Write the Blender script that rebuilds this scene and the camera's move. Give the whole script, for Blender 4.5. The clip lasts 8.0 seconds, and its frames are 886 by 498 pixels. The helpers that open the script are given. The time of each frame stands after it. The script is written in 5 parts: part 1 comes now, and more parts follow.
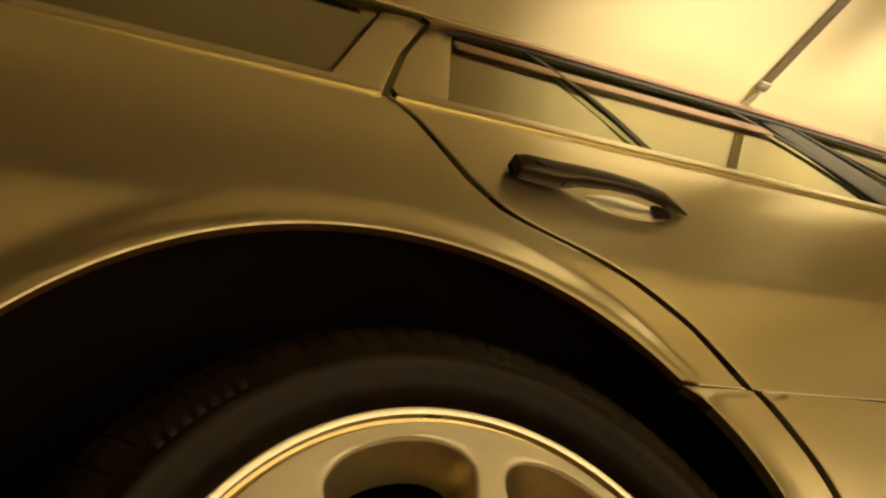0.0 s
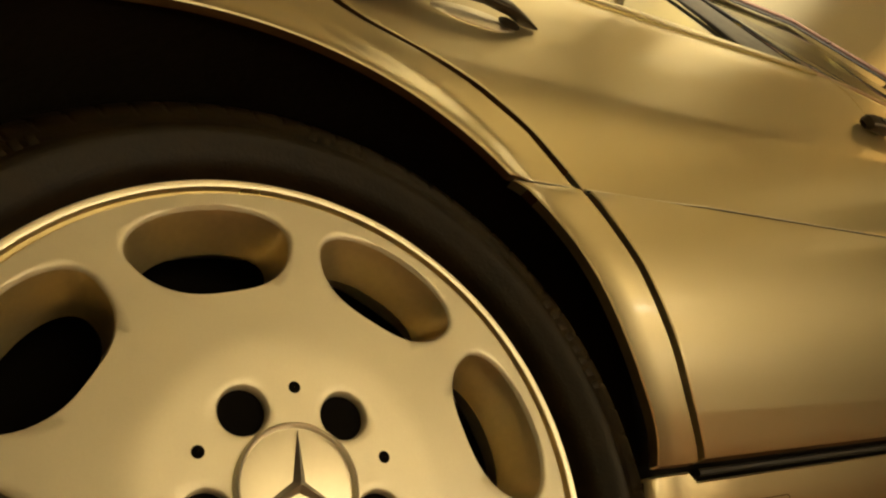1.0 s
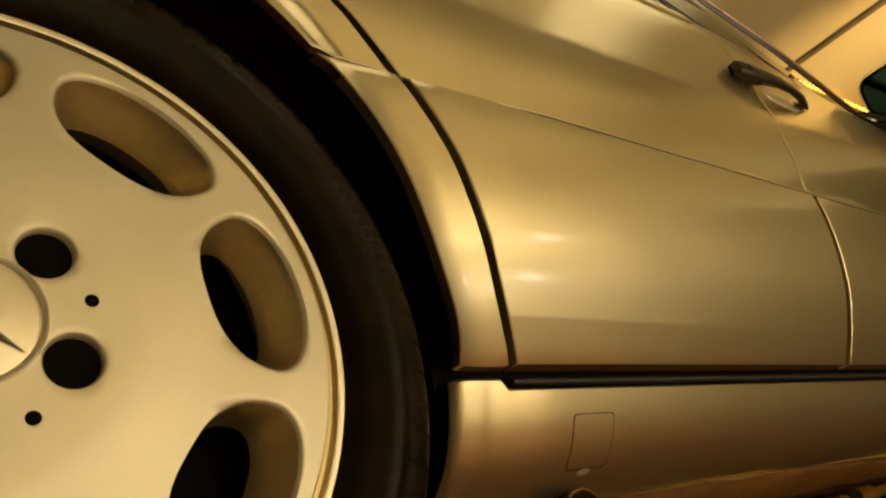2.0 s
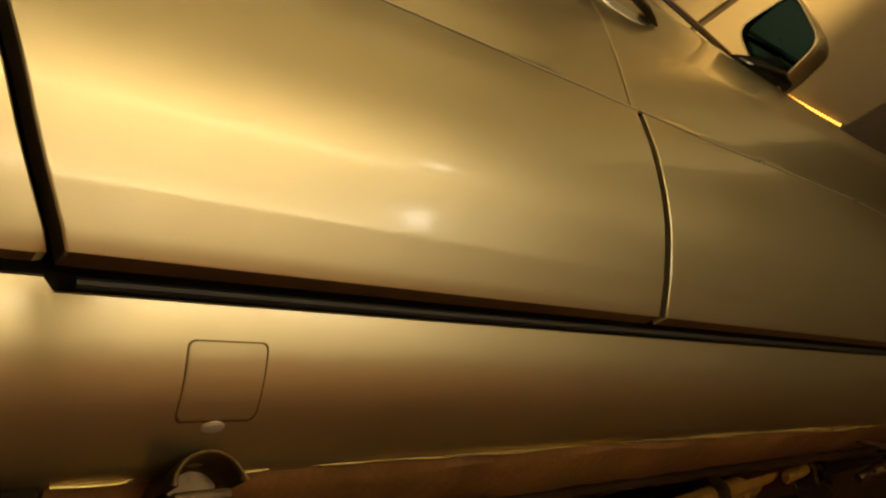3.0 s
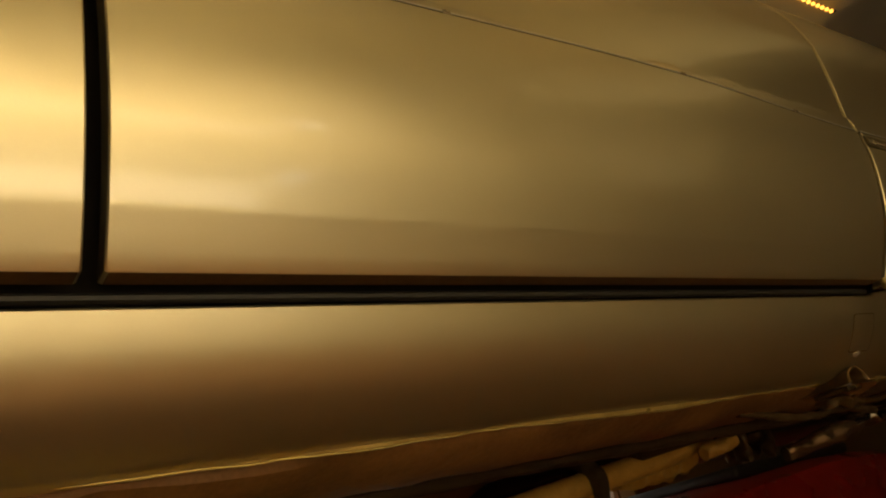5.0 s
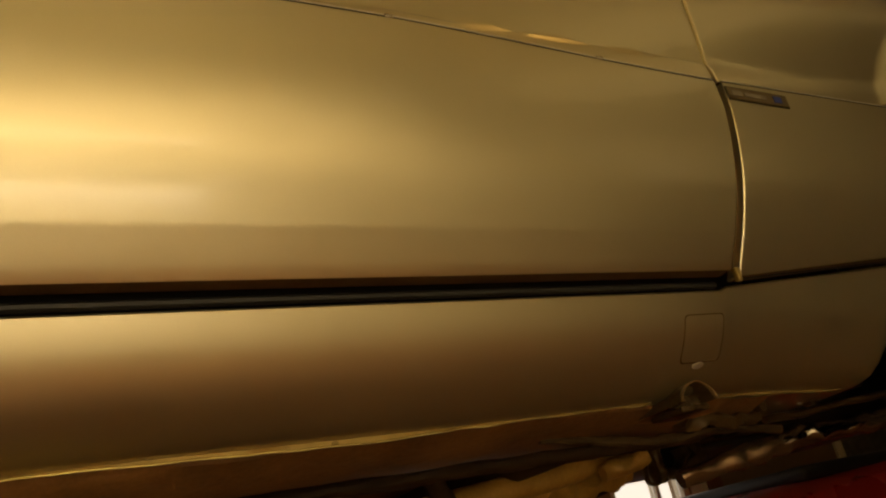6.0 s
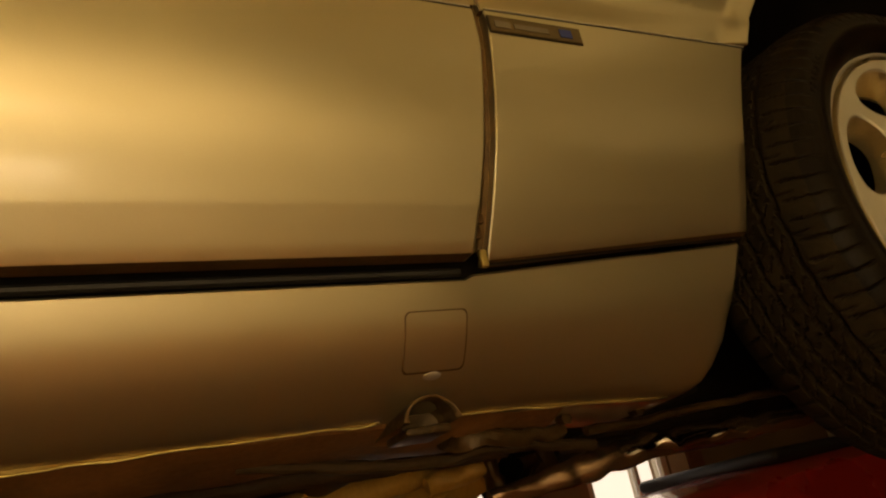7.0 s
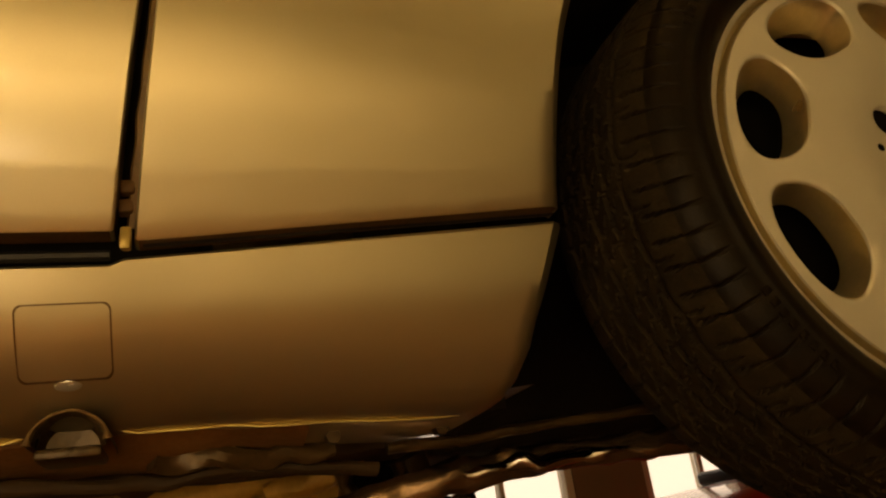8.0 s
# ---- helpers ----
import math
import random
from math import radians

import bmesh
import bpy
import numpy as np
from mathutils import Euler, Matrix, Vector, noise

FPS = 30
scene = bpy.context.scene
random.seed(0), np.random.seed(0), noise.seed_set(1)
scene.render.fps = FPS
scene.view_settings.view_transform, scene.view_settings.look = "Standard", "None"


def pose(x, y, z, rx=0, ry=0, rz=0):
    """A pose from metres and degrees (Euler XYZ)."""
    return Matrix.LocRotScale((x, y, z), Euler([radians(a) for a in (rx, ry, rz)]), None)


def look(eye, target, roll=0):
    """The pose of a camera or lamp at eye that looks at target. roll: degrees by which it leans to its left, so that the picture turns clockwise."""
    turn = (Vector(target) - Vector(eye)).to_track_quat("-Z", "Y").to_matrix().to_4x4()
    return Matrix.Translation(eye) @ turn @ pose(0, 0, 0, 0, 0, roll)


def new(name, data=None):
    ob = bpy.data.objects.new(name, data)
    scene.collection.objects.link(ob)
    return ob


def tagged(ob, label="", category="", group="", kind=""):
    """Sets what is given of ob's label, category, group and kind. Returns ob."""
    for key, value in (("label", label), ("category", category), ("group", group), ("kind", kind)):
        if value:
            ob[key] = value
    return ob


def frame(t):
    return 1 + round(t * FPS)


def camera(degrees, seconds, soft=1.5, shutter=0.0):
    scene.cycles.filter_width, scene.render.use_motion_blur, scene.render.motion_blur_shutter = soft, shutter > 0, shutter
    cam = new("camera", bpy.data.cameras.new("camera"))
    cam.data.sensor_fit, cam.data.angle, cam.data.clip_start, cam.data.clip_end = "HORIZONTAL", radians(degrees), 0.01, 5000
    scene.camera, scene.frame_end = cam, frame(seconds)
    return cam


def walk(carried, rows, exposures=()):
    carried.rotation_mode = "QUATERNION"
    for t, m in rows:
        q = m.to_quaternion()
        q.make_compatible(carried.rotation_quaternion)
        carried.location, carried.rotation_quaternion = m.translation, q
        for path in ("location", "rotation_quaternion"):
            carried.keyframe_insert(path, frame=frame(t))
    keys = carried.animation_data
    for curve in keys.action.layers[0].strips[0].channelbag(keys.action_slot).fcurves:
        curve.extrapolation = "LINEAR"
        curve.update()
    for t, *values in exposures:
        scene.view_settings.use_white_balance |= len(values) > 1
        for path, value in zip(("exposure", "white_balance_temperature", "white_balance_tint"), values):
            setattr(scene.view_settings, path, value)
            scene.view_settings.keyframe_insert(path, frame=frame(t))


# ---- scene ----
HUB = 1.38          # height of the wheel centres of the raised car over the floor
cam = camera(59.5, 8.0, soft=2.2)
# seconds, eye, target, roll; heights are counted from the wheel centres
PATH = [
    (0, (-0.2565, -0.4492, -0.0139), (0.1757, 0.2394, 0.5684), -11.62),
    (0.3, (-0.2192, -0.4414, -0.0403), (0.2595, 0.2496, 0.5012), -12.30),
    (0.5, (-0.2067, -0.4455, -0.0586), (0.2872, 0.2568, 0.4541), -12.93),
    (0.6, (-0.2021, -0.4454, -0.0671), (0.2963, 0.2633, 0.4323), -13.34),
    (1, (-0.1861, -0.4391, -0.0985), (0.3553, 0.2768, 0.3423), -13.95),
    (1.2, (-0.1791, -0.4367, -0.1110), (0.3928, 0.2667, 0.3111), -13.26),
    (1.5, (-0.1427, -0.4451, -0.1366), (0.4455, 0.2626, 0.2548), -13.36),
    (1.8, (-0.0877, -0.4380, -0.1598), (0.5216, 0.2501, 0.2344), -13.67),
    (2, (-0.0515, -0.4196, -0.1896), (0.5565, 0.2534, 0.2315), -14.20),
    (2.1, (-0.0284, -0.4095, -0.1982), (0.5720, 0.2662, 0.2296), -13.58),
    (2.2, (0.0006, -0.3916, -0.2030), (0.6000, 0.2837, 0.2269), -14.16),
    (3.3, (0.4131, -0.3695, -0.2322), (1.0830, 0.2625, 0.1575), -12.79),
    (3.5, (0.4803, -0.3884, -0.2237), (1.1244, 0.2707, 0.1646), -11.44),
    (4, (0.6290, -0.4286, -0.2081), (1.2492, 0.2626, 0.1628), -10.68),
    (4.1, (0.6534, -0.4305, -0.2048), (1.2805, 0.2653, 0.1453), -10.69),
    (4.2, (0.6725, -0.4266, -0.1988), (1.3200, 0.2578, 0.1362), -10.74),
    (5.3, (1.1125, -0.4173, -0.2525), (1.6700, 0.3169, 0.1350), -16.25),
    (5.5, (1.2219, -0.4552, -0.2705), (1.7387, 0.3022, 0.1287), -14.90),
    (6, (1.4392, -0.5097, -0.2478), (1.9055, 0.2881, 0.1344), -12.71),
    (6.5, (1.6026, -0.5183, -0.2562), (2.0683, 0.2912, 0.1012), -12.64),
    (7, (1.8090, -0.4836, -0.2305), (2.2549, 0.3389, 0.1224), -12.27),
    (7.5, (1.9851, -0.4435, -0.2092), (2.4237, 0.3888, 0.1298), -10.88),
    (8, (2.1766, -0.4590, -0.2202), (2.4973, 0.4249, 0.1202), -8.41),
]


def up(p):
    return (p[0], p[1], p[2] + HUB)


walk(cam, [(t, look(up(e), up(g), r)) for t, e, g, r in PATH], [(0.0, 0.5, 7000, 10), (1.0, 0.6, 6600, 10), (1.5, 0.65, 6500, 10), (2.2, 0.5, 6450, 10), (3.5, 0.25, 6450, 10), (4.2, 0.25, 6450, 10), (5.5, 0.12, 6300, 10), (6.5, 0.25, 6850, 13), (7.0, 0.25, 7150, 15), (8.0, 0.3, 7900, 18)])

# ---- light ----
scene.view_settings.exposure = 0.0
WARM = (1.0, 0.805, 0.485)
PALE = (1.0, 0.88, 0.66)
world = bpy.data.worlds.new("world")
world.use_nodes = True
scene.world = world
world.node_tree.nodes["Background"].inputs[0].default_value = (0.55, 0.62, 0.75, 1)
world.node_tree.nodes["Background"].inputs[1].default_value = 0.003


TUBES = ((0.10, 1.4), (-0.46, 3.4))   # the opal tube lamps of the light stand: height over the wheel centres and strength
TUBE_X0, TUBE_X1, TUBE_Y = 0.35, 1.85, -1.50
AMBER = (1.0, 0.60, 0.20)
BEAMS = ((0.80, 430, PALE), (1.35, 430, PALE), (2.50, 420, AMBER))   # added unseen lamps shining over the car to brighten the ceiling: x, watts, colour
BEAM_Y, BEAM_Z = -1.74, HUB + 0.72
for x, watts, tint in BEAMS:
    data = bpy.data.lights.new("reflector_fill", "SPOT")
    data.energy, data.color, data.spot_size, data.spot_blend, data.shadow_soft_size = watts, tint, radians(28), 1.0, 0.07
    new("reflector_fill", data).matrix_world = look((x, BEAM_Y + 0.16, BEAM_Z + 0.04), (x + 0.05, 1.15, HUB + 1.16))


UPLIGHTS = ((1.10, 66), (4.00, 62))   # unseen bowl lamps added to light the ceiling from below: x and watts
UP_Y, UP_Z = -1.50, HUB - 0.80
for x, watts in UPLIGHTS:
    data = bpy.data.lights.new("bowl_fill", "SPOT")
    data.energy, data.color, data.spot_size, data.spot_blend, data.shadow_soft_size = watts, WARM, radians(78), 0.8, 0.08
    new("bowl_fill", data).matrix_world = look((x, UP_Y, UP_Z + 0.06), (x, UP_Y, UP_Z + 1.0))

WASHERS = ((0.50, 128), (1.25, 138), (2.05, 122))   # unseen spotlights added under the ceiling to wash the wall: x and watts
WASH_Y, WASH_Z = -0.74, HUB + 1.02
for x, watts in WASHERS:
    data = bpy.data.lights.new("wall_wash_fill", "SPOT")
    data.energy, data.color, data.spot_size, data.spot_blend, data.shadow_soft_size = watts, WARM, radians(100), 1.0, 0.04
    new("wall_wash_fill", data).matrix_world = look((x, WASH_Y - 0.06, WASH_Z - 0.05), (x, -1.98, HUB - 0.45))


# ---- materials ----
def material(name, colour, rough=0.5, metal=0.0, var=0.12, scale=6.0, bump=0.0, bump_scale=60.0, coat=0.0, coat_rough=0.05, rough_var=0.08, fine=180.0, spec=0.5):
    m = bpy.data.materials.new(name)
    m.use_nodes = True
    nt = m.node_tree
    b = nt.nodes["Principled BSDF"]
    tc = nt.nodes.new("ShaderNodeTexCoord")

    def noise_tex(s, detail):
        n = nt.nodes.new("ShaderNodeTexNoise")
        n.inputs["Scale"].default_value = s
        n.inputs["Detail"].default_value = detail
        nt.links.new(tc.outputs["Object"], n.inputs["Vector"])
        return n
    big, small = noise_tex(scale, 4), noise_tex(fine, 2)
    mix = nt.nodes.new("ShaderNodeMath")
    mix.operation = "MULTIPLY_ADD"
    nt.links.new(small.outputs["Fac"], mix.inputs[0])
    mix.inputs[1].default_value = 0.4
    nt.links.new(big.outputs["Fac"], mix.inputs[2])
    ramp = nt.nodes.new("ShaderNodeValToRGB")
    ramp.color_ramp.elements[0].position, ramp.color_ramp.elements[1].position = 0.35, 1.0
    ramp.color_ramp.elements[0].color = (*[c * (1 - var) for c in colour], 1)
    ramp.color_ramp.elements[1].color = (*[min(1, c * (1 + var)) for c in colour], 1)
    nt.links.new(mix.outputs[0], ramp.inputs["Fac"])
    nt.links.new(ramp.outputs["Color"], b.inputs["Base Color"])
    rr = nt.nodes.new("ShaderNodeMapRange")
    rr.inputs["To Min"].default_value, rr.inputs["To Max"].default_value = max(0.02, rough - rough_var), min(1, rough + rough_var)
    nt.links.new(big.outputs["Fac"], rr.inputs["Value"])
    nt.links.new(rr.outputs["Result"], b.inputs["Roughness"])
    b.inputs["Metallic"].default_value = metal
    b.inputs["Specular IOR Level"].default_value = spec
    b.inputs["Coat Weight"].default_value = coat
    b.inputs["Coat Roughness"].default_value = coat_rough
    if bump:
        bt = noise_tex(bump_scale, 3)
        bp = nt.nodes.new("ShaderNodeBump")
        bp.inputs["Strength"].default_value, bp.inputs["Distance"].default_value = bump, 0.002
        nt.links.new(bt.outputs["Fac"], bp.inputs["Height"])
        nt.links.new(bp.outputs["Normal"], b.inputs["Normal"])
    return m


def glow(name, colour, strength):
    m = bpy.data.materials.new(name)
    m.use_nodes = True
    b = m.node_tree.nodes["Principled BSDF"]
    b.inputs["Base Color"].default_value = (*colour, 1)
    b.inputs["Emission Color"].default_value = (*colour, 1)
    b.inputs["Emission Strength"].default_value = strength
    return m


PAINT = material("silver_metallic_paint", (0.645, 0.575, 0.365), 0.285, 0.93, 0.04, 3.0, 0.03, 900, 0.7, 0.05, 0.005, 900)
CLAD = material("satin_cladding_paint", (0.645, 0.575, 0.365), 0.35, 0.93, 0.04, 3.0, 0.04, 800, 1.0, 0.12, 0.03, 900)
ALLOY = material("cast_alloy", (0.74, 0.71, 0.58), 0.48, 0.5, 0.05, 14.0, 0.05, 500, 0.3, 0.15, 0.05, 700)
ALLOY_SHADE = material("shade_tinted_alloy", (0.62, 0.53, 0.31), 0.30, 0.85, 0.15, 7.0, 0.04, 300)
ALLOY_LIP = material("turned_alloy_lip", (0.80, 0.77, 0.66), 0.34, 0.7, 0.05, 20.0, 0.03, 500)
RUBBER = material("tyre_rubber", (0.008, 0.005, 0.002), 0.40, 0, 0.85, 26.0, 0.15, 300, spec=0.13)
TREAD = material("dusty_tread_rubber", (0.026, 0.018, 0.008), 0.75, 0, 0.5, 30.0, 0.5, 320, spec=0.18)
SEAL = material("black_seal_rubber", (0.012, 0.011, 0.010), 0.55, 0, 0.3, 20.0, 0.1, 200)
LINER = material("black_wheel_well", (0.013, 0.0095, 0.005), 0.9, 0, 0.4, 9.0, 0.6, 90, spec=0.15)
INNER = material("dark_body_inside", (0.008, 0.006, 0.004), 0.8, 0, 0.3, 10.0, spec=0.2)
JAMB = material("brown_waxed_jamb", (0.13, 0.075, 0.022), 0.5, 0.1, 0.5, 40.0, 0.4, 120)
# brown that puts the shade under the panel edges into the colour
HEM = material("shaded_panel_hem", (0.10, 0.052, 0.016), 0.6, 0, 0.4, 30.0, 0.2, 200, spec=0.3)
UNDER = material("brown_underseal", (0.17, 0.080, 0.022), 0.55, 0, 0.5, 12.0, 0.7, 70)
RUST = material("oily_chassis_metal", (0.075, 0.046, 0.018), 0.30, 0.4, 0.55, 20.0, 0.5, 110)
WAXEDGE = material("bright_waxed_edge", (0.72, 0.60, 0.24), 0.16, 0.8, 0.3, 30.0, 0.05, 90)
LIPPAINT = material("waxed_seam_flange", (0.42, 0.31, 0.10), 0.30, 0.5, 0.2, 14.0, 0.06, 90)
OCHRE = material("ochre_waxed_pipe", (0.50, 0.30, 0.06), 0.5, 0.2, 0.3, 18.0, 0.3, 90)
TARRED = material("black_brown_underseal", (0.040, 0.023, 0.008), 0.62, 0, 0.5, 14.0, 0.6, 80, spec=0.25)
PIPE = material("heat_stained_steel", (0.26, 0.17, 0.10), 0.24, 0.85, 0.4, 16.0, 0.3, 120)
CHROME = material("polished_trim", (0.62, 0.58, 0.55), 0.12, 1.0, 0.05, 10.0)
TRIMDARK = material("bronze_anodised_trim", (0.36, 0.23, 0.19), 0.30, 0.85, 0.08, 20.0)
BLACKPL = material("black_grained_plastic", (0.018, 0.018, 0.018), 0.45, 0, 0.2, 30.0, 0.2, 400)
GLOSSBLACK = material("black_gloss_plastic", (0.005, 0.005, 0.005), 0.22, 0, 0.1, 30.0, 0.05, 300, spec=0.3)
GLINTWHITE = material("white_glint", (0.82, 0.84, 0.86), 0.3, 0, 0.05, 20.0)
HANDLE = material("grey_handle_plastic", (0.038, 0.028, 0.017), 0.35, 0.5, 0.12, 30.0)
# near-black that stands for the shade in holes, hollows and joints
HOLE = material("hollow_shade", (0.003, 0.0025, 0.002), 0.9, spec=0.1)
CABIN = material("beige_headlining", (0.60, 0.53, 0.30), 0.85, 0, 0.1, 5.0, 0.2, 300)
CEIL = material("painted_ceiling_board", (0.74, 0.67, 0.44), 0.7, 0, 0.07, 2.2, 0.12, 30)
BATTEN = material("grey_joint_batten", (0.20, 0.17, 0.12), 0.6, 0, 0.2, 14.0, 0.2, 60)
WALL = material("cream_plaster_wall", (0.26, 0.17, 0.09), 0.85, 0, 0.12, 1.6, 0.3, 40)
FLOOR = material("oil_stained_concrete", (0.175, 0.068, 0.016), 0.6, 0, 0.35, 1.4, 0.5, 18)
REFLECTED_WALL = material("reflected_pale_wall", (0.68, 0.61, 0.43), 0.85, 0, 0.12, 1.6, 0.3, 40)
DARKBOARDS = material("reflection_dark_boards", (0.03, 0.016, 0.007), 0.7, 0, 0.4, 5.0, 0.3, 50)
WOOD = material("varnished_window_timber", (0.20, 0.085, 0.035), 0.45, 0, 0.3, 9.0, 0.2, 60)
CREAM = material("cream_painted_reveal", (0.70, 0.62, 0.46), 0.6, 0, 0.08, 5.0)
RED = material("red_car_lacquer", (0.50, 0.022, 0.012), 0.28, 0.0, 0.1, 3.0, 0.0, 60, 0.8, 0.05)
YELLOWSTEEL = material("yellow_lift_steel", (0.50, 0.33, 0.04), 0.5, 0.1, 0.2, 8.0, 0.2, 40)
STEEL = material("galvanised_steel", (0.45, 0.44, 0.42), 0.38, 0.9, 0.2, 12.0, 0.1, 80)
DAY = glow("daylight_outside", (1.0, 0.91, 0.78), 0.88)
LED = glow("amber_led", (1.0, 0.42, 0.05), 3.0)
MIRROR = material("mirror_silver", (0.012, 0.026, 0.027), 0.02, 1.0, 0.01, 5.0, rough_var=0.0)
BADGE = material("anodised_badge_plate", (0.15, 0.11, 0.05), 0.35, 0.6, 0.15, 40.0)
BADGEINK = material("pale_badge_print", (0.17, 0.14, 0.09), 0.5)
BADGEBLUE = material("blue_badge_field", (0.022, 0.04, 0.20), 0.4)
PAPER = material("white_paper_print", (0.75, 0.72, 0.66), 0.8, 0, 0.05, 8.0)
PICTURE = material("dark_picture_print", (0.13, 0.12, 0.09), 0.6, 0, 0.6, 14.0)


def glass_material(name, tint, rough=0.0):
    m = bpy.data.materials.new(name)
    m.use_nodes = True
    b = m.node_tree.nodes["Principled BSDF"]
    b.inputs["Base Color"].default_value = (*tint, 1)
    b.inputs["Roughness"].default_value = rough
    b.inputs["Transmission Weight"].default_value = 1.0
    b.inputs["IOR"].default_value = 1.45
    return m


GLASS = glass_material("green_tinted_glass", (0.56, 0.53, 0.22))


# ---- mesh helpers ----
def mesh_of(name, bm, mat, smooth=True, angle=0.6):
    bmesh.ops.recalc_face_normals(bm, faces=bm.faces)
    me = bpy.data.meshes.new(name)
    for f in bm.faces:
        f.smooth = smooth
    for e in bm.edges:
        if len(e.link_faces) == 2 and e.calc_face_angle(0) > angle:
            e.smooth = False
    bm.to_mesh(me)
    bm.free()
    for one in (mat if isinstance(mat, (list, tuple)) else [mat]):
        me.materials.append(one)
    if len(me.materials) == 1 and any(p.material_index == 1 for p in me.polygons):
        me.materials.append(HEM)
    return me


BASE = {}   # where a thing's parts have their origin, seen from its Empty


def thing(name, at, label, category, group="", kind="", origin=(0, 0, 0)):
    ob = new(name)
    ob.empty_display_size = 0.1
    ob.location = at
    BASE[ob.name] = Vector(origin) - Vector(at)
    return tagged(ob, label, category, group, kind)


def part(name, bm, mat, parent, label="", smooth=True, angle=0.6, m=None):
    ob = new(name, bm if isinstance(bm, bpy.types.Mesh) else mesh_of(name, bm, mat, smooth, angle))
    ob.parent = parent
    if m is not None:
        ob.matrix_basis = m
    elif parent is not None and parent.name in BASE:
        ob.location = BASE[parent.name]
    return tagged(ob, label)


def box(bm, x0, x1, y0, y1, z0, z1, bevel=0.0, seg=2):
    r = bmesh.ops.create_cube(bm, size=1.0, matrix=Matrix.LocRotScale(((x0 + x1) / 2, (y0 + y1) / 2, (z0 + z1) / 2), None, (abs(x1 - x0), abs(y1 - y0), abs(z1 - z0))))
    if bevel:
        es = list({e for v in r["verts"] for e in v.link_edges})
        bmesh.ops.bevel(bm, geom=es, offset=bevel, segments=seg, affect="EDGES", profile=0.5)
    return bm


def boxed(*a, **k):
    return box(bmesh.new(), *a, **k)


def sheet(bm, rows):
    """Quads between rows of points of equal length."""
    vs = [[bm.verts.new(p) for p in row] for row in rows]
    for a, b in zip(vs, vs[1:]):
        for i in range(len(a) - 1):
            bm.faces.new((a[i], a[i + 1], b[i + 1], b[i]))
    return vs


def revolve(bm, profile, n=96, close=False):
    """Spins (radius, y) points round the y axis."""
    rows = []
    for r, y in profile:
        rows.append([(r * math.cos(2 * math.pi * k / n), y, r * math.sin(2 * math.pi * k / n)) for k in range(n)])
    vs = [[bm.verts.new(p) for p in row] for row in rows]
    for a, b in zip(vs, vs[1:]):
        for i in range(n):
            bm.faces.new((a[i], a[(i + 1) % n], b[(i + 1) % n], b[i]))
    return vs


def tube(bm, points, radius, n=12, cap=True):
    pts = [Vector(p) for p in points]
    rings, side = [], None
    for i, p in enumerate(pts):
        d = (pts[min(i + 1, len(pts) - 1)] - pts[max(i - 1, 0)]).normalized()
        side = (d.cross(Vector((0.13, 0.21, 0.97)))).normalized() if side is None else (side - side.dot(d) * d).normalized()
        other = d.cross(side)
        r = radius[i] if isinstance(radius, (list, tuple)) else radius
        rings.append([bm.verts.new(p + r * (math.cos(a) * side + math.sin(a) * other)) for a in [2 * math.pi * k / n for k in range(n)]])
    for a, b in zip(rings, rings[1:]):
        for k in range(n):
            bm.faces.new((a[k], a[(k + 1) % n], b[(k + 1) % n], b[k]))
    if cap:
        bm.faces.new(rings[0])
        bm.faces.new(rings[-1])
    return bm


def gnarl(bm, amp, scale=40.0):
    """Pushes the points about, as on dirty, waxed and battered metal."""
    for v in bm.verts:
        v.co += noise.noise_vector(v.co * scale) * amp
    return bm


def finer(points, radii, n):
    """Splits a path with radii into n even steps."""
    k = [i / (len(points) - 1) for i in range(len(points))]
    t = [i / (n - 1) for i in range(n)]
    cols = [np.interp(t, k, [p[c] for p in points]) for c in range(3)]
    return [tuple(float(c[i]) for c in cols) for i in range(n)], [float(v) for v in np.interp(t, k, radii)]


def interp(z, zs, ys):
    return float(np.interp(z, zs, ys))


# ---- the car's side: y of the outer skin over height, along the car ----
PZ = [-0.004, 0.0, 0.037, 0.07, 0.09, 0.11, 0.13, 0.15, 0.17, 0.19, 0.21, 0.235, 0.25]
PY = [0.0630, 0.0600, 0.0395, 0.0245, 0.0170, 0.0115, 0.0070, 0.0035, 0.0008, -0.0008, -0.0014, -0.001, -0.0002]
TZ = np.linspace(-0.004, 0.62, 400)
TY = np.interp(TZ, PZ, PY)
KERN = np.exp(-0.5 * (np.arange(-14, 15) / 4.0) ** 2)
SM = np.convolve(np.pad(TY, 14, "edge"), KERN / KERN.sum(), "valid")
TY = np.where(TZ > 0.05, SM, TY)
# above the cladding: the lean of the panel, which turns at the waist crease
CREASE = 0.386
LEAN = np.interp(TZ, [0.25, 0.29, 0.34, CREASE - 0.004, CREASE + 0.006, 0.42, 0.47, 0.51, 0.545, 0.57, 0.59, 0.62], [-0.10, -0.075, -0.03, 0.03, 0.15, 0.14, 0.12, 0.12, 0.18, 0.34, 0.44, 0.50])
UPPER = 0.0040 + np.cumsum(np.where(TZ > 0.252, LEAN, 0.0)) * (TZ[1] - TZ[0])
TY = np.where(TZ > 0.252, UPPER, TY)


def skin(x, z):
    y = float(np.interp(z, TZ, TY))
    if x > 1.1:
        y += min(2.0, 2.2 * (x - 1.1)) * max(0.0, z - 0.40) ** 2
    if x > 1.75:
        y += 0.0070 * min(1.0, (x - 1.75) / 0.39) * min(1.0, max(0.0, z / 0.20))
    if x > 2.55:
        y += 0.10 * (x - 2.55) ** 2
    if x < -0.35:
        y += 0.07 * (x + 0.35) ** 2
    return y


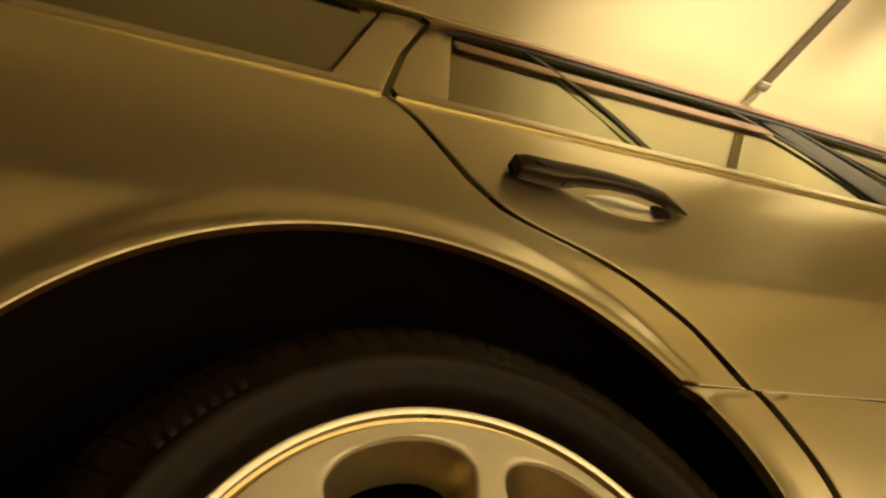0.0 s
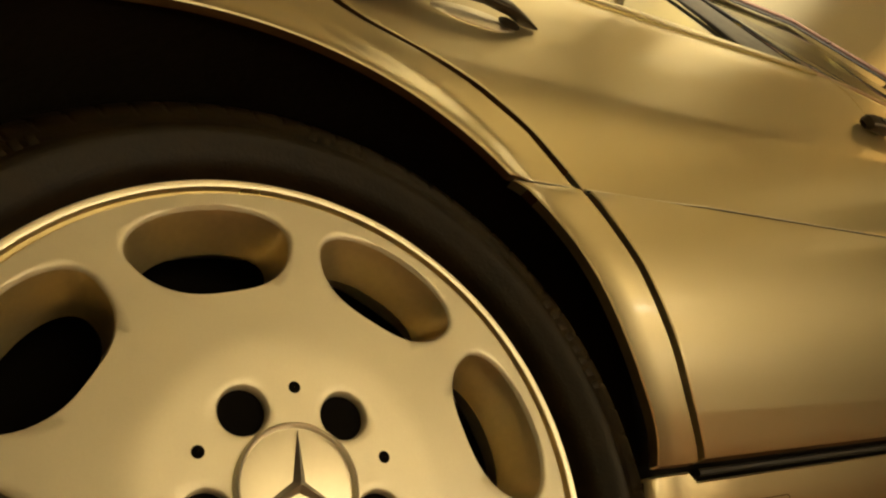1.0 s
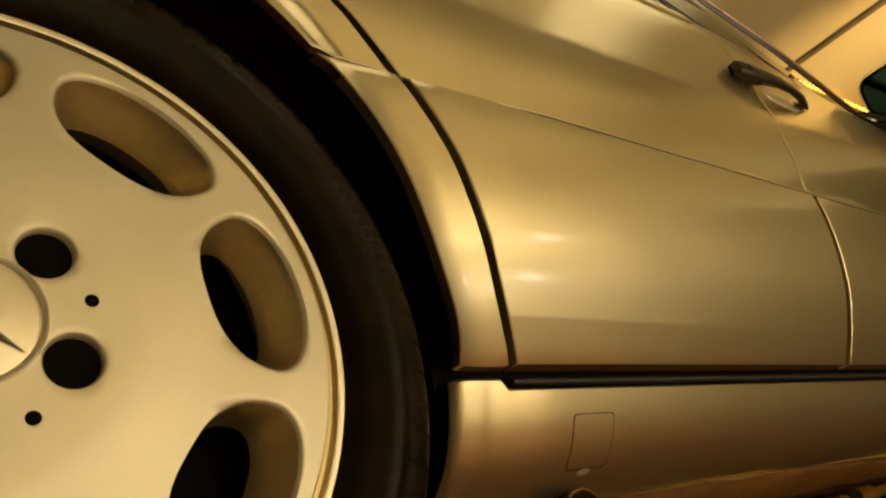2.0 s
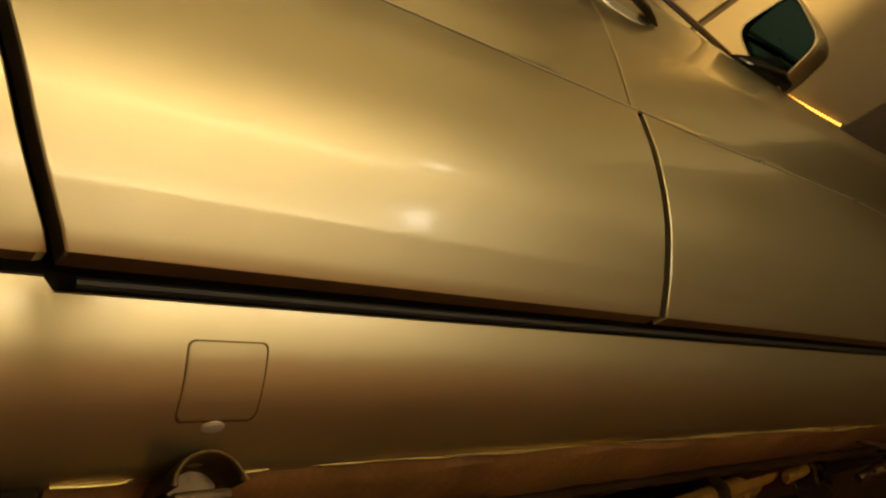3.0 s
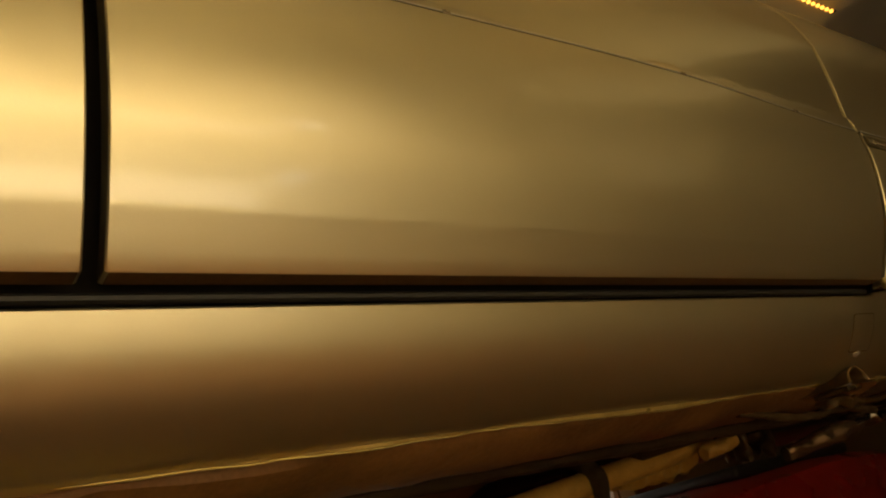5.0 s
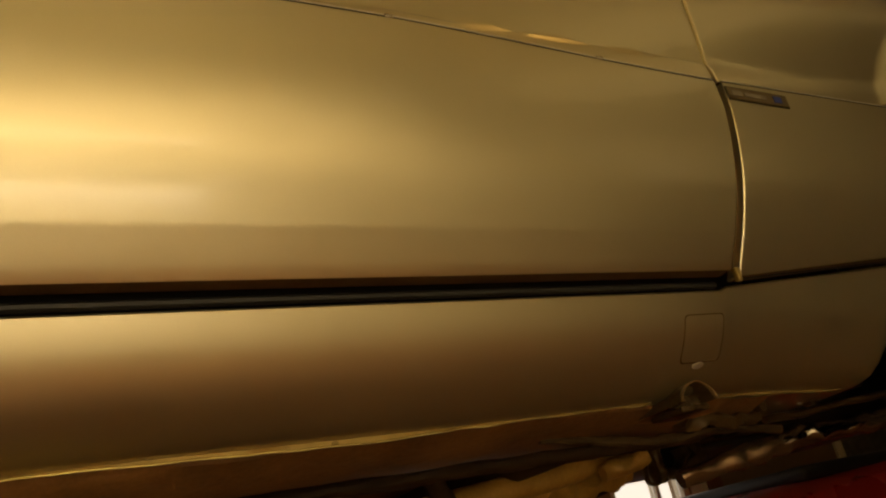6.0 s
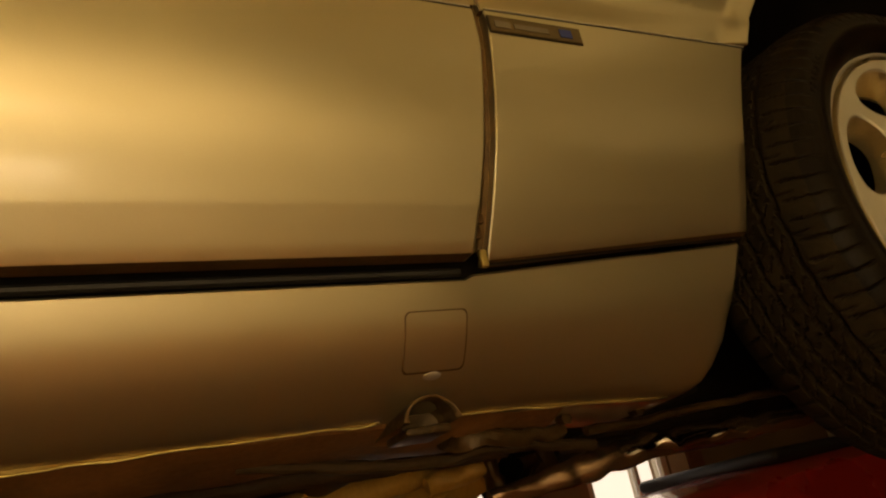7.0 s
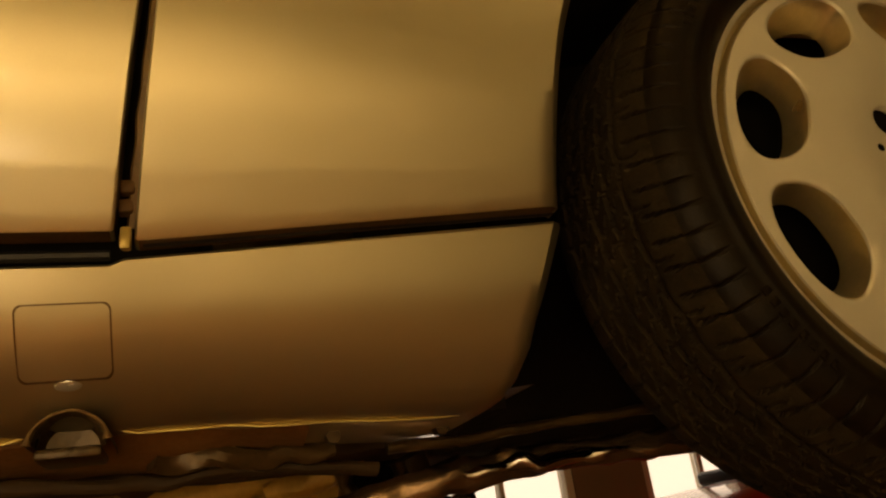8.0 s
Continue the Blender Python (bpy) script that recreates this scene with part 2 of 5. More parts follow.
def strip_z(x):
    return 0.2540 - 0.0172 * (x - 0.330) + 0.010 * math.sin(math.pi * min(1.0, max(0.0, (x - 1.2) / 0.96))) ** 2


XB, XA = 1.0695, 2.1385


def gap_x(z):
    """The upright joint between front door and wing leans forwards as it rises."""
    return XA + 0.024 * min(1.0, max(0.0, z / 0.20))


def door_rear(z):
    """Rear edge of the rear door, which bends round the wheel arch."""
    return interp(z, [0, 0.03, 0.06, 0.108, 0.17, 0.222, 0.256, 0.317, 0.361, 0.391, 0.416, 0.432, 0.466, 0.534, 0.60], [0.439, 0.425, 0.413, 0.398, 0.378, 0.353, 0.335, 0.288, 0.237, 0.184, 0.134, 0.110, 0.085, 0.054, 0.026])


def smooth_rear(z):
    return sum(door_rear(z + d) * w for d, w in ((-0.014, 1), (-0.007, 2), (0, 3), (0.007, 2), (0.014, 1))) / 9


def arch_rear(th):
    r = 0.373 + 0.026 * math.exp(-(th / 10.0) ** 2)
    return -0.03 + r * math.cos(radians(th)), r * math.sin(radians(th))


def arch_rear_x(z):
    th = math.degrees(math.asin(min(0.99, max(-0.3, z / 0.373))))
    return arch_rear(th)[0]


HUBX, HUBZ, ARCH = 2.853, 0.044, 0.386   # centre and radius of the front wheel arch


def arch_front_x(z):
    return HUBX - math.sqrt(max(0.0, ARCH ** 2 - (z - HUBZ) ** 2))


FAR = 1.75    # width of the car: the other side is the mirror image


def flanged(bm, rows, flip, depth=0.018, lip=0.0014):
    """A skin panel from rows of (x, y, z), with its rim rolled inwards."""
    rows = [[Vector(p) for p in r] for r in rows]
    n, m = len(rows), len(rows[0])
    ring = [(0, j) for j in range(m)] + [(i, m - 1) for i in range(1, n)] + [(n - 1, j) for j in range(m - 2, -1, -1)] + [(i, 0) for i in range(n - 2, 0, -1)]
    mid = sum((p for r in rows for p in r), Vector()) / (n * m)
    vs = [[bm.verts.new((p.x, FAR - p.y if flip else p.y, p.z)) for p in r] for r in rows]
    for i in range(n - 1):
        for j in range(m - 1):
            bm.faces.new((vs[i][j], vs[i][j + 1], vs[i + 1][j + 1], vs[i + 1][j]))
    pts = [rows[i][j] for i, j in ring]
    area = sum(a.x * b.z - b.x * a.z for a, b in zip(pts, pts[1:] + pts[:1]))
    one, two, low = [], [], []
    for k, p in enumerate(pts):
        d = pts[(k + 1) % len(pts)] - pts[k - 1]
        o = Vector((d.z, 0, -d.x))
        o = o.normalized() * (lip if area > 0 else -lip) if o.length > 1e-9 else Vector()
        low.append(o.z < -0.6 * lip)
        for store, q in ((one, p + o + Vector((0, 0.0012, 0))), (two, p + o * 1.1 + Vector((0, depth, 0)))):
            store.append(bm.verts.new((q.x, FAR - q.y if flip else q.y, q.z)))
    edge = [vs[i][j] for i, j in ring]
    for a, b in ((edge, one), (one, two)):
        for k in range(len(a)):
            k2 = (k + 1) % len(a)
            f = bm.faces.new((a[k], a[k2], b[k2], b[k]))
            # downward rims get the shade-brown material
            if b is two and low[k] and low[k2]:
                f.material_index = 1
    return bm


def span_panel(xl, xr, z0, z1, nz, nx, flip, dy=0.0, depth=0.018, lines=(), curl=0.0):
    """A panel between two edges x = xl(z), xr(z) and two edges z = z0(x), z1(x)."""
    za, zb = z0((xl(0.1) + xr(0.1)) / 2), z1((xl(0.1) + xr(0.1)) / 2)
    vs = sorted(set([k / nz for k in range(nz + 1)] + [(q - za) / (zb - za) for q in lines]))
    rows = []
    for v in vs:
        zc = za + (zb - za) * v
        row = []
        steps = [(k / nx, 0.0) for k in range(nx + 1)]
        steps = steps[:1] + [(0.05 / nx, 0.0), (0.12 / nx, 0.0)] + steps[1:-1] + [(1 - 0.12 / nx, 0.0), (1 - 0.05 / nx, 0.0)] + steps[-1:]
        if curl:
            steps = steps[:-3] + [(1 - 0.4 / nx, 0.04), (1 - 0.28 / nx, 0.22), (1 - 0.1 / nx, 0.6), (1.0, 1.0)]
        for s, c in steps:
            x = xl(zc) + (xr(zc) - xl(zc)) * s
            z = z0(x) * (1 - v) + z1(x) * v
            row.append((x, skin(x, z) + dy + curl * c, z))
        rows.append(row)
    return flanged(bmesh.new(), rows, flip, depth)


# ---- the room ----
def setting(name, bm, mat, label, smooth=False):
    return tagged(new(name, mesh_of(name, bm, mat, smooth)), label, name.split("_")[0], kind="structure")


X0, X1, Y0, Y1, CEILZ, HIGHZ = -4.2, 10.0, -1.98, 3.75, HUB + 1.17, HUB + 2.2
setting("floor", boxed(X0 - 0.3, X1 + 0.3, Y0 - 0.3, Y1 + 0.3, -0.15, 0.0), FLOOR, "oil-stained grey concrete workshop floor")
# unseen wall, made paler than the others to brighten reflections in the paint
setting("wall_south", boxed(X0 - 0.2, X1 + 0.2, Y0 - 0.2, Y0, 0.0, HIGHZ), REFLECTED_WALL, "unseen cream wall behind the lamps, paled for the doors to reflect")
# unseen wall, coloured dark so the rear quarter reflects less light
setting("wall_west", boxed(X0 - 0.2, X0, Y0, Y1, 0.0, HIGHZ), DARKBOARDS, "unseen wall behind the car, kept dark for the paint to reflect")
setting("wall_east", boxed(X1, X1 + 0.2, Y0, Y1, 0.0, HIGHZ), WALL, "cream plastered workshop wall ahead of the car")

WINDOWS = [(3.25, 4.29), (4.75, 5.43)]
WZ0, WZ1 = 0.35, HUB + 0.75
bm = bmesh.new()
edges = [X0 - 0.2] + [v for w in WINDOWS for v in w] + [X1 + 0.2]
for a, b in zip(edges[0::2], edges[1::2]):
    box(bm, a, b, Y1, Y1 + 0.2, 0.0, HIGHZ)
for a, b in WINDOWS:
    box(bm, a, b, Y1, Y1 + 0.2, 0.0, WZ0)
    box(bm, a, b, Y1, Y1 + 0.2, WZ1, HIGHZ)
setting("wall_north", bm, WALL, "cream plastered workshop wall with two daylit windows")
# unseen strip added to give the doors a dark band to reflect
setting("ceiling_boards", boxed(X0, 2.00, -0.80, -0.40, CEILZ - 0.03, CEILZ - 0.001), DARKBOARDS, "added unseen dark strip along the ceiling for the doors to reflect")
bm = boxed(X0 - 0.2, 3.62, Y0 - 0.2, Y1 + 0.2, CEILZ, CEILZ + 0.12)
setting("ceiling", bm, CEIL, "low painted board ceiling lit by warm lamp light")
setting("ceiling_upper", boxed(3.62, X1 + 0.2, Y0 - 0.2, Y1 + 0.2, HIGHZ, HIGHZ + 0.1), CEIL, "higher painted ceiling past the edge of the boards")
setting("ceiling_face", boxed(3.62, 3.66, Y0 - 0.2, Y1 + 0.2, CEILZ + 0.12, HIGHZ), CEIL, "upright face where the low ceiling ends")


def window(i, a, b):
    w = thing(f"window_{i}", ((a + b) / 2, Y1 + 0.1, WZ0), "cream framed window full of white daylight", "window", kind="structure")
    for x in (a, b - 0.05):
        part("window_frame", boxed(x, x + 0.05, Y1 + 0.01, Y1 + 0.11, WZ0, WZ1, bevel=0.006), CREAM, w)
    part("window_frame", boxed(a, b, Y1 + 0.012, Y1 + 0.108, WZ1 - 0.05, WZ1, bevel=0.006), CREAM, w)
    part("window_sill", boxed(a - 0.05, b + 0.05, Y1 - 0.09, Y1 + 0.02, WZ0 - 0.04, WZ0 + 0.004, bevel=0.008), CREAM, w)
    mid = (a + b) / 2 + 0.08
    part("mullion", boxed(mid - 0.015, mid + 0.015, Y1 + 0.02, Y1 + 0.1, WZ0, WZ1 - 0.05, bevel=0.005), CREAM, w)
    for x, y in ((a + 0.05, mid - 0.015), (mid + 0.015, b - 0.05)):
        p = part("pane", boxed(x, y, Y1 + 0.055, Y1 + 0.061, WZ0, WZ1 - 0.05), GLASSCLEAR, w)
        p.visible_shadow = False


GLASSCLEAR = glass_material("clear_window_glass", (0.97, 0.98, 0.98))
for i, (a, b) in enumerate(WINDOWS):
    window(i + 1, a, b)
setting("backdrop", boxed(2.0, 8.0, Y1 + 1.2, Y1 + 1.22, -0.2, 3.6), DAY, "white overcast daylight outside the windows")
# cream reveal board and timber lining beside the second window
setting("trim", boxed(5.435, 5.585, Y1 - 0.012, Y1 - 0.001, 0.0, HUB + 0.9, bevel=0.003), CREAM, "cream painted board beside the window")
setting("trim_timber", boxed(5.59, 5.715, Y1 - 0.03, Y1 - 0.001, 0.0, HUB + 0.9, bevel=0.004), WOOD, "brown timber lining beside the cream board")

pic = thing("framed_picture", (7.45, Y1 - 0.02, HUB - 0.14), "dark picture in a pale frame on the cream wall", "picture")
part("frame", boxed(7.0, 7.9, Y1 - 0.03, Y1 - 0.002, HUB - 0.14, HUB + 0.22, bevel=0.006), CREAM, pic)
part("print", boxed(7.08, 7.82, Y1 - 0.036, Y1 - 0.028, HUB - 0.06, HUB + 0.14), PICTURE, pic)
note = thing("paper_notice", (7.32, Y1 - 0.01, HUB - 0.42), "white paper notice pinned under the picture", "notice")
part("sheet", boxed(7.1, 7.55, Y1 - 0.008, Y1 - 0.002, HUB - 0.43, HUB - 0.20), PAPER, note)
for k in range(4):
    part("print_line", boxed(7.14, 7.50 - 0.03 * (k % 2), Y1 - 0.0095, Y1 - 0.0075, HUB - 0.26 - 0.042 * k, HUB - 0.246 - 0.042 * k), PICTURE, note)


def batten(x, y_end, hook):
    b = thing("ceiling_batten", (x, -0.8, CEILZ), "grey batten over a ceiling board joint", "batten", "battens on the ceiling")
    part("strip", boxed(x - 0.012, x + 0.012, Y0, y_end, CEILZ - 0.012, CEILZ - 0.0005, bevel=0.004), BATTEN, b)
    if hook:
        bm = boxed(x - 0.015, x + 0.015, y_end - 0.02, y_end + 0.006, CEILZ - 0.017, CEILZ - 0.001, bevel=0.006)
        tube(bm, [(x, y_end, CEILZ - 0.012), (x - 0.01, y_end + 0.04, CEILZ - 0.016), (x - 0.03, y_end + 0.08, CEILZ - 0.012)], 0.005, 8)
        part("end_clip", bm, BATTEN, b)


batten(1.075, 0.23, True)
batten(2.365, 1.6, False)

led = thing("led_strip", (3.1, 0.385, CEILZ), "amber light strip glued along the ceiling board", "light strip")
part("backing", boxed(2.35, 3.60, 0.394, 0.406, CEILZ - 0.004, CEILZ - 0.0005), BATTEN, led)
bead = None
for k in range(42):
    x = 2.36 + 0.0295 * k
    if bead is None:
        bm = bmesh.new()
        bmesh.ops.create_icosphere(bm, subdivisions=1, radius=0.0075)
        bead = mesh_of("led_bead", bm, LED)
    ob = new("led_bead", bead)
    ob.parent = led
    ob.location = Vector((x, 0.400, CEILZ - 0.007)) - Vector((3.1, 0.385, CEILZ))

# ---- assumed light stand with two opal tubes, unseen behind the camera ----
stand = thing("light_stand", ((TUBE_X0 + TUBE_X1) / 2, TUBE_Y, 0.0), "assumed black stand with glowing opal tubes and two small globes", "lamp")
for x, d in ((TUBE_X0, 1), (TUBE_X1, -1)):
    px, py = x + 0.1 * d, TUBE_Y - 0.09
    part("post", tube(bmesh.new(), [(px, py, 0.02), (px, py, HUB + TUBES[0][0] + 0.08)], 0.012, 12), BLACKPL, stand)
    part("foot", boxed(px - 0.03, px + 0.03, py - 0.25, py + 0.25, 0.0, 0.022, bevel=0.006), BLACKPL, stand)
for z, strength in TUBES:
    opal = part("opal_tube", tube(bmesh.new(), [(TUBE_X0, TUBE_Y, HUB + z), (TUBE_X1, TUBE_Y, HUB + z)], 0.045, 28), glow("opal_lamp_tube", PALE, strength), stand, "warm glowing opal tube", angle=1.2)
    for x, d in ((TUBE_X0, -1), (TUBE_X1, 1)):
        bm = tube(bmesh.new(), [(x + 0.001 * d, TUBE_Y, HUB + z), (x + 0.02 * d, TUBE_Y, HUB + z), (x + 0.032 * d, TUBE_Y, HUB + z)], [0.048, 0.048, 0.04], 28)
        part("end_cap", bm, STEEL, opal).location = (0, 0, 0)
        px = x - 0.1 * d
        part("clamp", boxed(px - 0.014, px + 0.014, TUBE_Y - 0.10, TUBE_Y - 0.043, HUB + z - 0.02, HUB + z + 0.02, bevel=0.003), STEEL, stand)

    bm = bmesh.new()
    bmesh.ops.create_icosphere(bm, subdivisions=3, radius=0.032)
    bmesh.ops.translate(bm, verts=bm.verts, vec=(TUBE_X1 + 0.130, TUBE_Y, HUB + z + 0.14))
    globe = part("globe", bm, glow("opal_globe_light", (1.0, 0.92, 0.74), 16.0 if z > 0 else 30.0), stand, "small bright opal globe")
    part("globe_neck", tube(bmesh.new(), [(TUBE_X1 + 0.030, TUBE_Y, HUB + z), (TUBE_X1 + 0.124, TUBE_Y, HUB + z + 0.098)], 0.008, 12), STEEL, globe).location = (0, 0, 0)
    # an added black can, open towards the rear door, hides the globe elsewhere
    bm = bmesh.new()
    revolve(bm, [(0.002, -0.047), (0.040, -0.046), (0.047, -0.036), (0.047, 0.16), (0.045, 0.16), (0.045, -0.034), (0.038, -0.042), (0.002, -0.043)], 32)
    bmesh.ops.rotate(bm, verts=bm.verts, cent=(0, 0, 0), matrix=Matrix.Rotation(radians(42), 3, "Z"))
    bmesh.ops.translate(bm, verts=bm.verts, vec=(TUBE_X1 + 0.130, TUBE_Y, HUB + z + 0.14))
    part("can", bm, BLACKPL, stand, "added black can that limits the globe's light")


def fill_reflector_lamp(bx):
    refl = thing("fill_reflector_lamp", (bx, BEAM_Y, 0.0), "added steel reflector lamp on a thin black stand, fill light", "lamp", "reflector lamps beside the car")
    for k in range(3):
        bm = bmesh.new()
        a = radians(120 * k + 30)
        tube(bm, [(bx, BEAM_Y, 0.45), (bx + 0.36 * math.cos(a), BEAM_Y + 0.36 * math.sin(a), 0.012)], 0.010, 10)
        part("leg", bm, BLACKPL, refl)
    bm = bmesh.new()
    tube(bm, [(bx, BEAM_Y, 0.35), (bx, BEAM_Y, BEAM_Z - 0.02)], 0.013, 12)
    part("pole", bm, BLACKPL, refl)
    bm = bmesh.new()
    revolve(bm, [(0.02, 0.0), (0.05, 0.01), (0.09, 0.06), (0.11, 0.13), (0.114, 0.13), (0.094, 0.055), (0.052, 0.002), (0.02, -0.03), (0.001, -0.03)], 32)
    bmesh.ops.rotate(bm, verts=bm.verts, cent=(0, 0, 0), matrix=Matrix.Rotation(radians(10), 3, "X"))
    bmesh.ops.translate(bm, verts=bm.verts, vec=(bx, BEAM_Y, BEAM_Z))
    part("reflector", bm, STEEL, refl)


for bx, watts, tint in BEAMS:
    fill_reflector_lamp(bx)


def fill_bowl_lamp(ux):
    bowl = thing("fill_floor_lamp", (ux, UP_Y, 0.0), "added black floor lamp with an upturned steel bowl, fill light", "lamp", "floor lamps along the wall")
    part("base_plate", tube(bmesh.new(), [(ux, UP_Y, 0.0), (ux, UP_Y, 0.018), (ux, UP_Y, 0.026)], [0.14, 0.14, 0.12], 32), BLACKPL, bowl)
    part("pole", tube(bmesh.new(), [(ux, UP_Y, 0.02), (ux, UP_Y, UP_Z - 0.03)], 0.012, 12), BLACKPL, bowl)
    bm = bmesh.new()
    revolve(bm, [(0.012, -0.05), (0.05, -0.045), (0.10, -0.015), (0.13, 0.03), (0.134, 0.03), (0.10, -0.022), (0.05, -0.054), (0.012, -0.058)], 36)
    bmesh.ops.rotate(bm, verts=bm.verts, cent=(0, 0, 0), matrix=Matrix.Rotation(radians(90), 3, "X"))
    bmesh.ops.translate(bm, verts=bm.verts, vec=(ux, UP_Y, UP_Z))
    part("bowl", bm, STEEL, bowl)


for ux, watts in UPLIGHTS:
    fill_bowl_lamp(ux)


def wall_fill_spotlight(sx):
    """An added fill can under the ceiling on a short stem, turned to the wall."""
    spot = thing("spotlight", (sx, WASH_Y, CEILZ), "added black can spotlight under the ceiling to brighten the wall", "lamp", "spotlights under the ceiling")
    part("ceiling_plate", boxed(sx - 0.04, sx + 0.04, WASH_Y - 0.04, WASH_Y + 0.04, CEILZ - 0.013 - 0.03 * (sx < 1.97), CEILZ - 0.001 - 0.03 * (sx < 1.97), bevel=0.003), BLACKPL, spot)
    part("stem", tube(bmesh.new(), [(sx, WASH_Y, CEILZ - 0.012 - 0.028 * (sx < 1.97)), (sx, WASH_Y, WASH_Z + 0.02)], 0.008, 10), BLACKPL, spot)
    bm = bmesh.new()
    revolve(bm, [(0.001, 0.09), (0.03, 0.09), (0.042, 0.07), (0.046, -0.03), (0.043, -0.03), (0.038, 0.06), (0.001, 0.07)], 28)
    bmesh.ops.rotate(bm, verts=bm.verts, cent=(0, 0, 0), matrix=Matrix.Rotation(radians(52), 3, "X"))
    bmesh.ops.translate(bm, verts=bm.verts, vec=(sx, WASH_Y, WASH_Z))
    part("can", bm, BLACKPL, spot)


for sx, watts in WASHERS:
    wall_fill_spotlight(sx)

# ---- the silver estate car ----
car = thing("estate_car", (1.4, FAR / 2, HUB - 0.315), "silver metallic estate car raised on a lift, front wheel steered", "car", origin=(0, 0, HUB))
const = lambda v: (lambda q: v)


def belt_drop(x):
    return interp(x, [1.1, 1.6, 2.0, 2.3, 2.8, 3.4], [0.0, 0.028, 0.042, 0.052, 0.075, 0.12])


for flip in (False, True):
    g = 0.0045
    # rear door
    d = part("rear_door", span_panel(smooth_rear, const(XB - 0.0035), lambda x: strip_z(x) + 0.0022, const(0.604), 70, 40, flip, 0.0035), PAINT, car)
    part("cladding", span_panel(lambda z: smooth_rear(z), const(XB - 0.0075), const(0.0), lambda x: strip_z(x) - 0.0022, 22, 40, flip, 0.0, 0.02, (0.035, 0.037, 0.039)), CLAD, d, "satin silver lower cladding").location = (0, 0, 0)
    f = part("front_door", span_panel(const(XB + 0.0032), lambda z: gap_x(z) - 0.0045, lambda x: strip_z(x) + 0.0022, lambda x: 0.604 - belt_drop(x), 70, 40, flip, 0.0035), PAINT, car)
    part("cladding", span_panel(const(XB + 0.0085), lambda z: gap_x(z) - 0.0055, const(0.0), lambda x: strip_z(x) - 0.0022, 22, 40, flip, 0.0, 0.02, (0.035, 0.037, 0.039)), CLAD, f, "satin silver lower cladding").location = (0, 0, 0)
    # front wing
    w = part("front_wing_cladding", span_panel(lambda z: gap_x(z) + 0.0095, arch_front_x, lambda x: -0.0060 + 0.062 * (x - 2.147), lambda x: strip_z(x) - 0.0022, 22, 16, flip, 0.0, 0.02, (0.035, 0.037, 0.039), 0.010), CLAD, car)

    def wing_rows():
        outer = [(0, XA + 0.0310, 0.2250), (0.20, XA + 0.0310, 0.40), (0.34, XA + 0.0310, 0.556), (0.5, 2.55, 0.540), (0.8, 3.2, 0.50), (0.9, 3.5, 0.44), (1.0, 3.52, 0.10)]
        fs, xs, zs = zip(*outer)
        rows = []
        for i in range(25):
            v = (i / 24) ** 1.4
            row = []
            for k in range(61):
                t = k / 60
                th = radians(152.6 - 147 * t)
                ax, az = HUBX + ARCH * math.cos(th), HUBZ + ARCH * math.sin(th)
                if k == 0:
                    az = 0.2215
                x, z = ax + (interp(t, fs, xs) - ax) * v, az + (interp(t, fs, zs) - az) * v
                lipd = max(0.0, 1 - math.hypot(x - ax, z - az) / 0.03)
                row.append((x, skin(x, z) + 0.0035 - 0.006 * lipd ** 0.5, z))
            rows.append(row)
        return rows
    part("front_wing", flanged(bmesh.new(), wing_rows(), flip, 0.010), PAINT, car)

    # rear quarter with the wheel arch
    def quarter_rows():
        outer = [(0, 0.3235, 0.2562), (0.06, 0.278, 0.317), (0.11, 0.225, 0.361), (0.16, 0.174, 0.391), (0.21, 0.124, 0.416), (0.25, 0.100, 0.432), (0.29, 0.075, 0.466), (0.35, 0.044, 0.534), (0.41, 0.016, 0.603), (0.5, -0.2, 0.603), (0.75, -1.0, 0.600), (0.83, -1.12, 0.5), (1.0, -1.15, 0.10)]
        fs, xs, zs = zip(*outer)
        rows = []
        for i in range(29):
            v = (i / 28) ** 1.5
            row = []
            for k in range(73):
                t = k / 72
                ax, az = arch_rear(43.6 + 124 * t)
                x, z = ax + (interp(t, fs, xs) - ax) * v, az + (interp(t, fs, zs) - az) * v
                dd = math.hypot(x - ax, z - az)
                lipd = max(0.0, 1 - dd / 0.042)
                row.append((x, skin(x, z) + 0.0035 - 0.009 * lipd * lipd * (3 - 2 * lipd), z))
            rows.append(row)
        return rows
    q = part("rear_quarter", flanged(bmesh.new(), quarter_rows(), flip, 0.010), PAINT, car)

    def lower_rows():
        rows = []
        for i in range(25):
            v = i / 24
            zc = -0.002 + (0.2515 + 0.002) * v
            row = []
            a, b = arch_rear_x(zc), smooth_rear(zc) - 0.0125
            for k in range(15):
                x = a + (b - a) * k / 14
                lipd = max(0.0, 1 - (x - a) / 0.03)
                z = zc + (strip_z(x) - strip_z(0.3)) * v
                row.append((x, skin(x, z) - 0.0030 * lipd * lipd, z))
            rows.append(row)
        return rows
    part("arch_cladding", flanged(bmesh.new(), lower_rows(), flip, 0.012), CLAD, car)

    # sill below the doors
    def sill_drop(x):
        return interp(x, [1.5, 1.77, 2.1, 2.2, 2.28, 2.355, 2.44], [0.0, 0.004, 0.004, 0.006, 0.010, 0.013, 0.017])
    def sill_section(x):
        sec = [(0.118, -0.0175), (0.088, -0.0165), (0.0825, -0.0172), (0.0807, -0.0195), (0.0840, -0.030), (0.0885, -0.043), (0.0926, -0.053), (0.0978, -0.064), (0.1040, -0.075), (0.1115, -0.085), (0.1250, -0.097), (0.1360, -0.104), (0.1460, -0.1085), (0.157, -0.1115), (0.20, -0.113), (0.30, -0.113)]
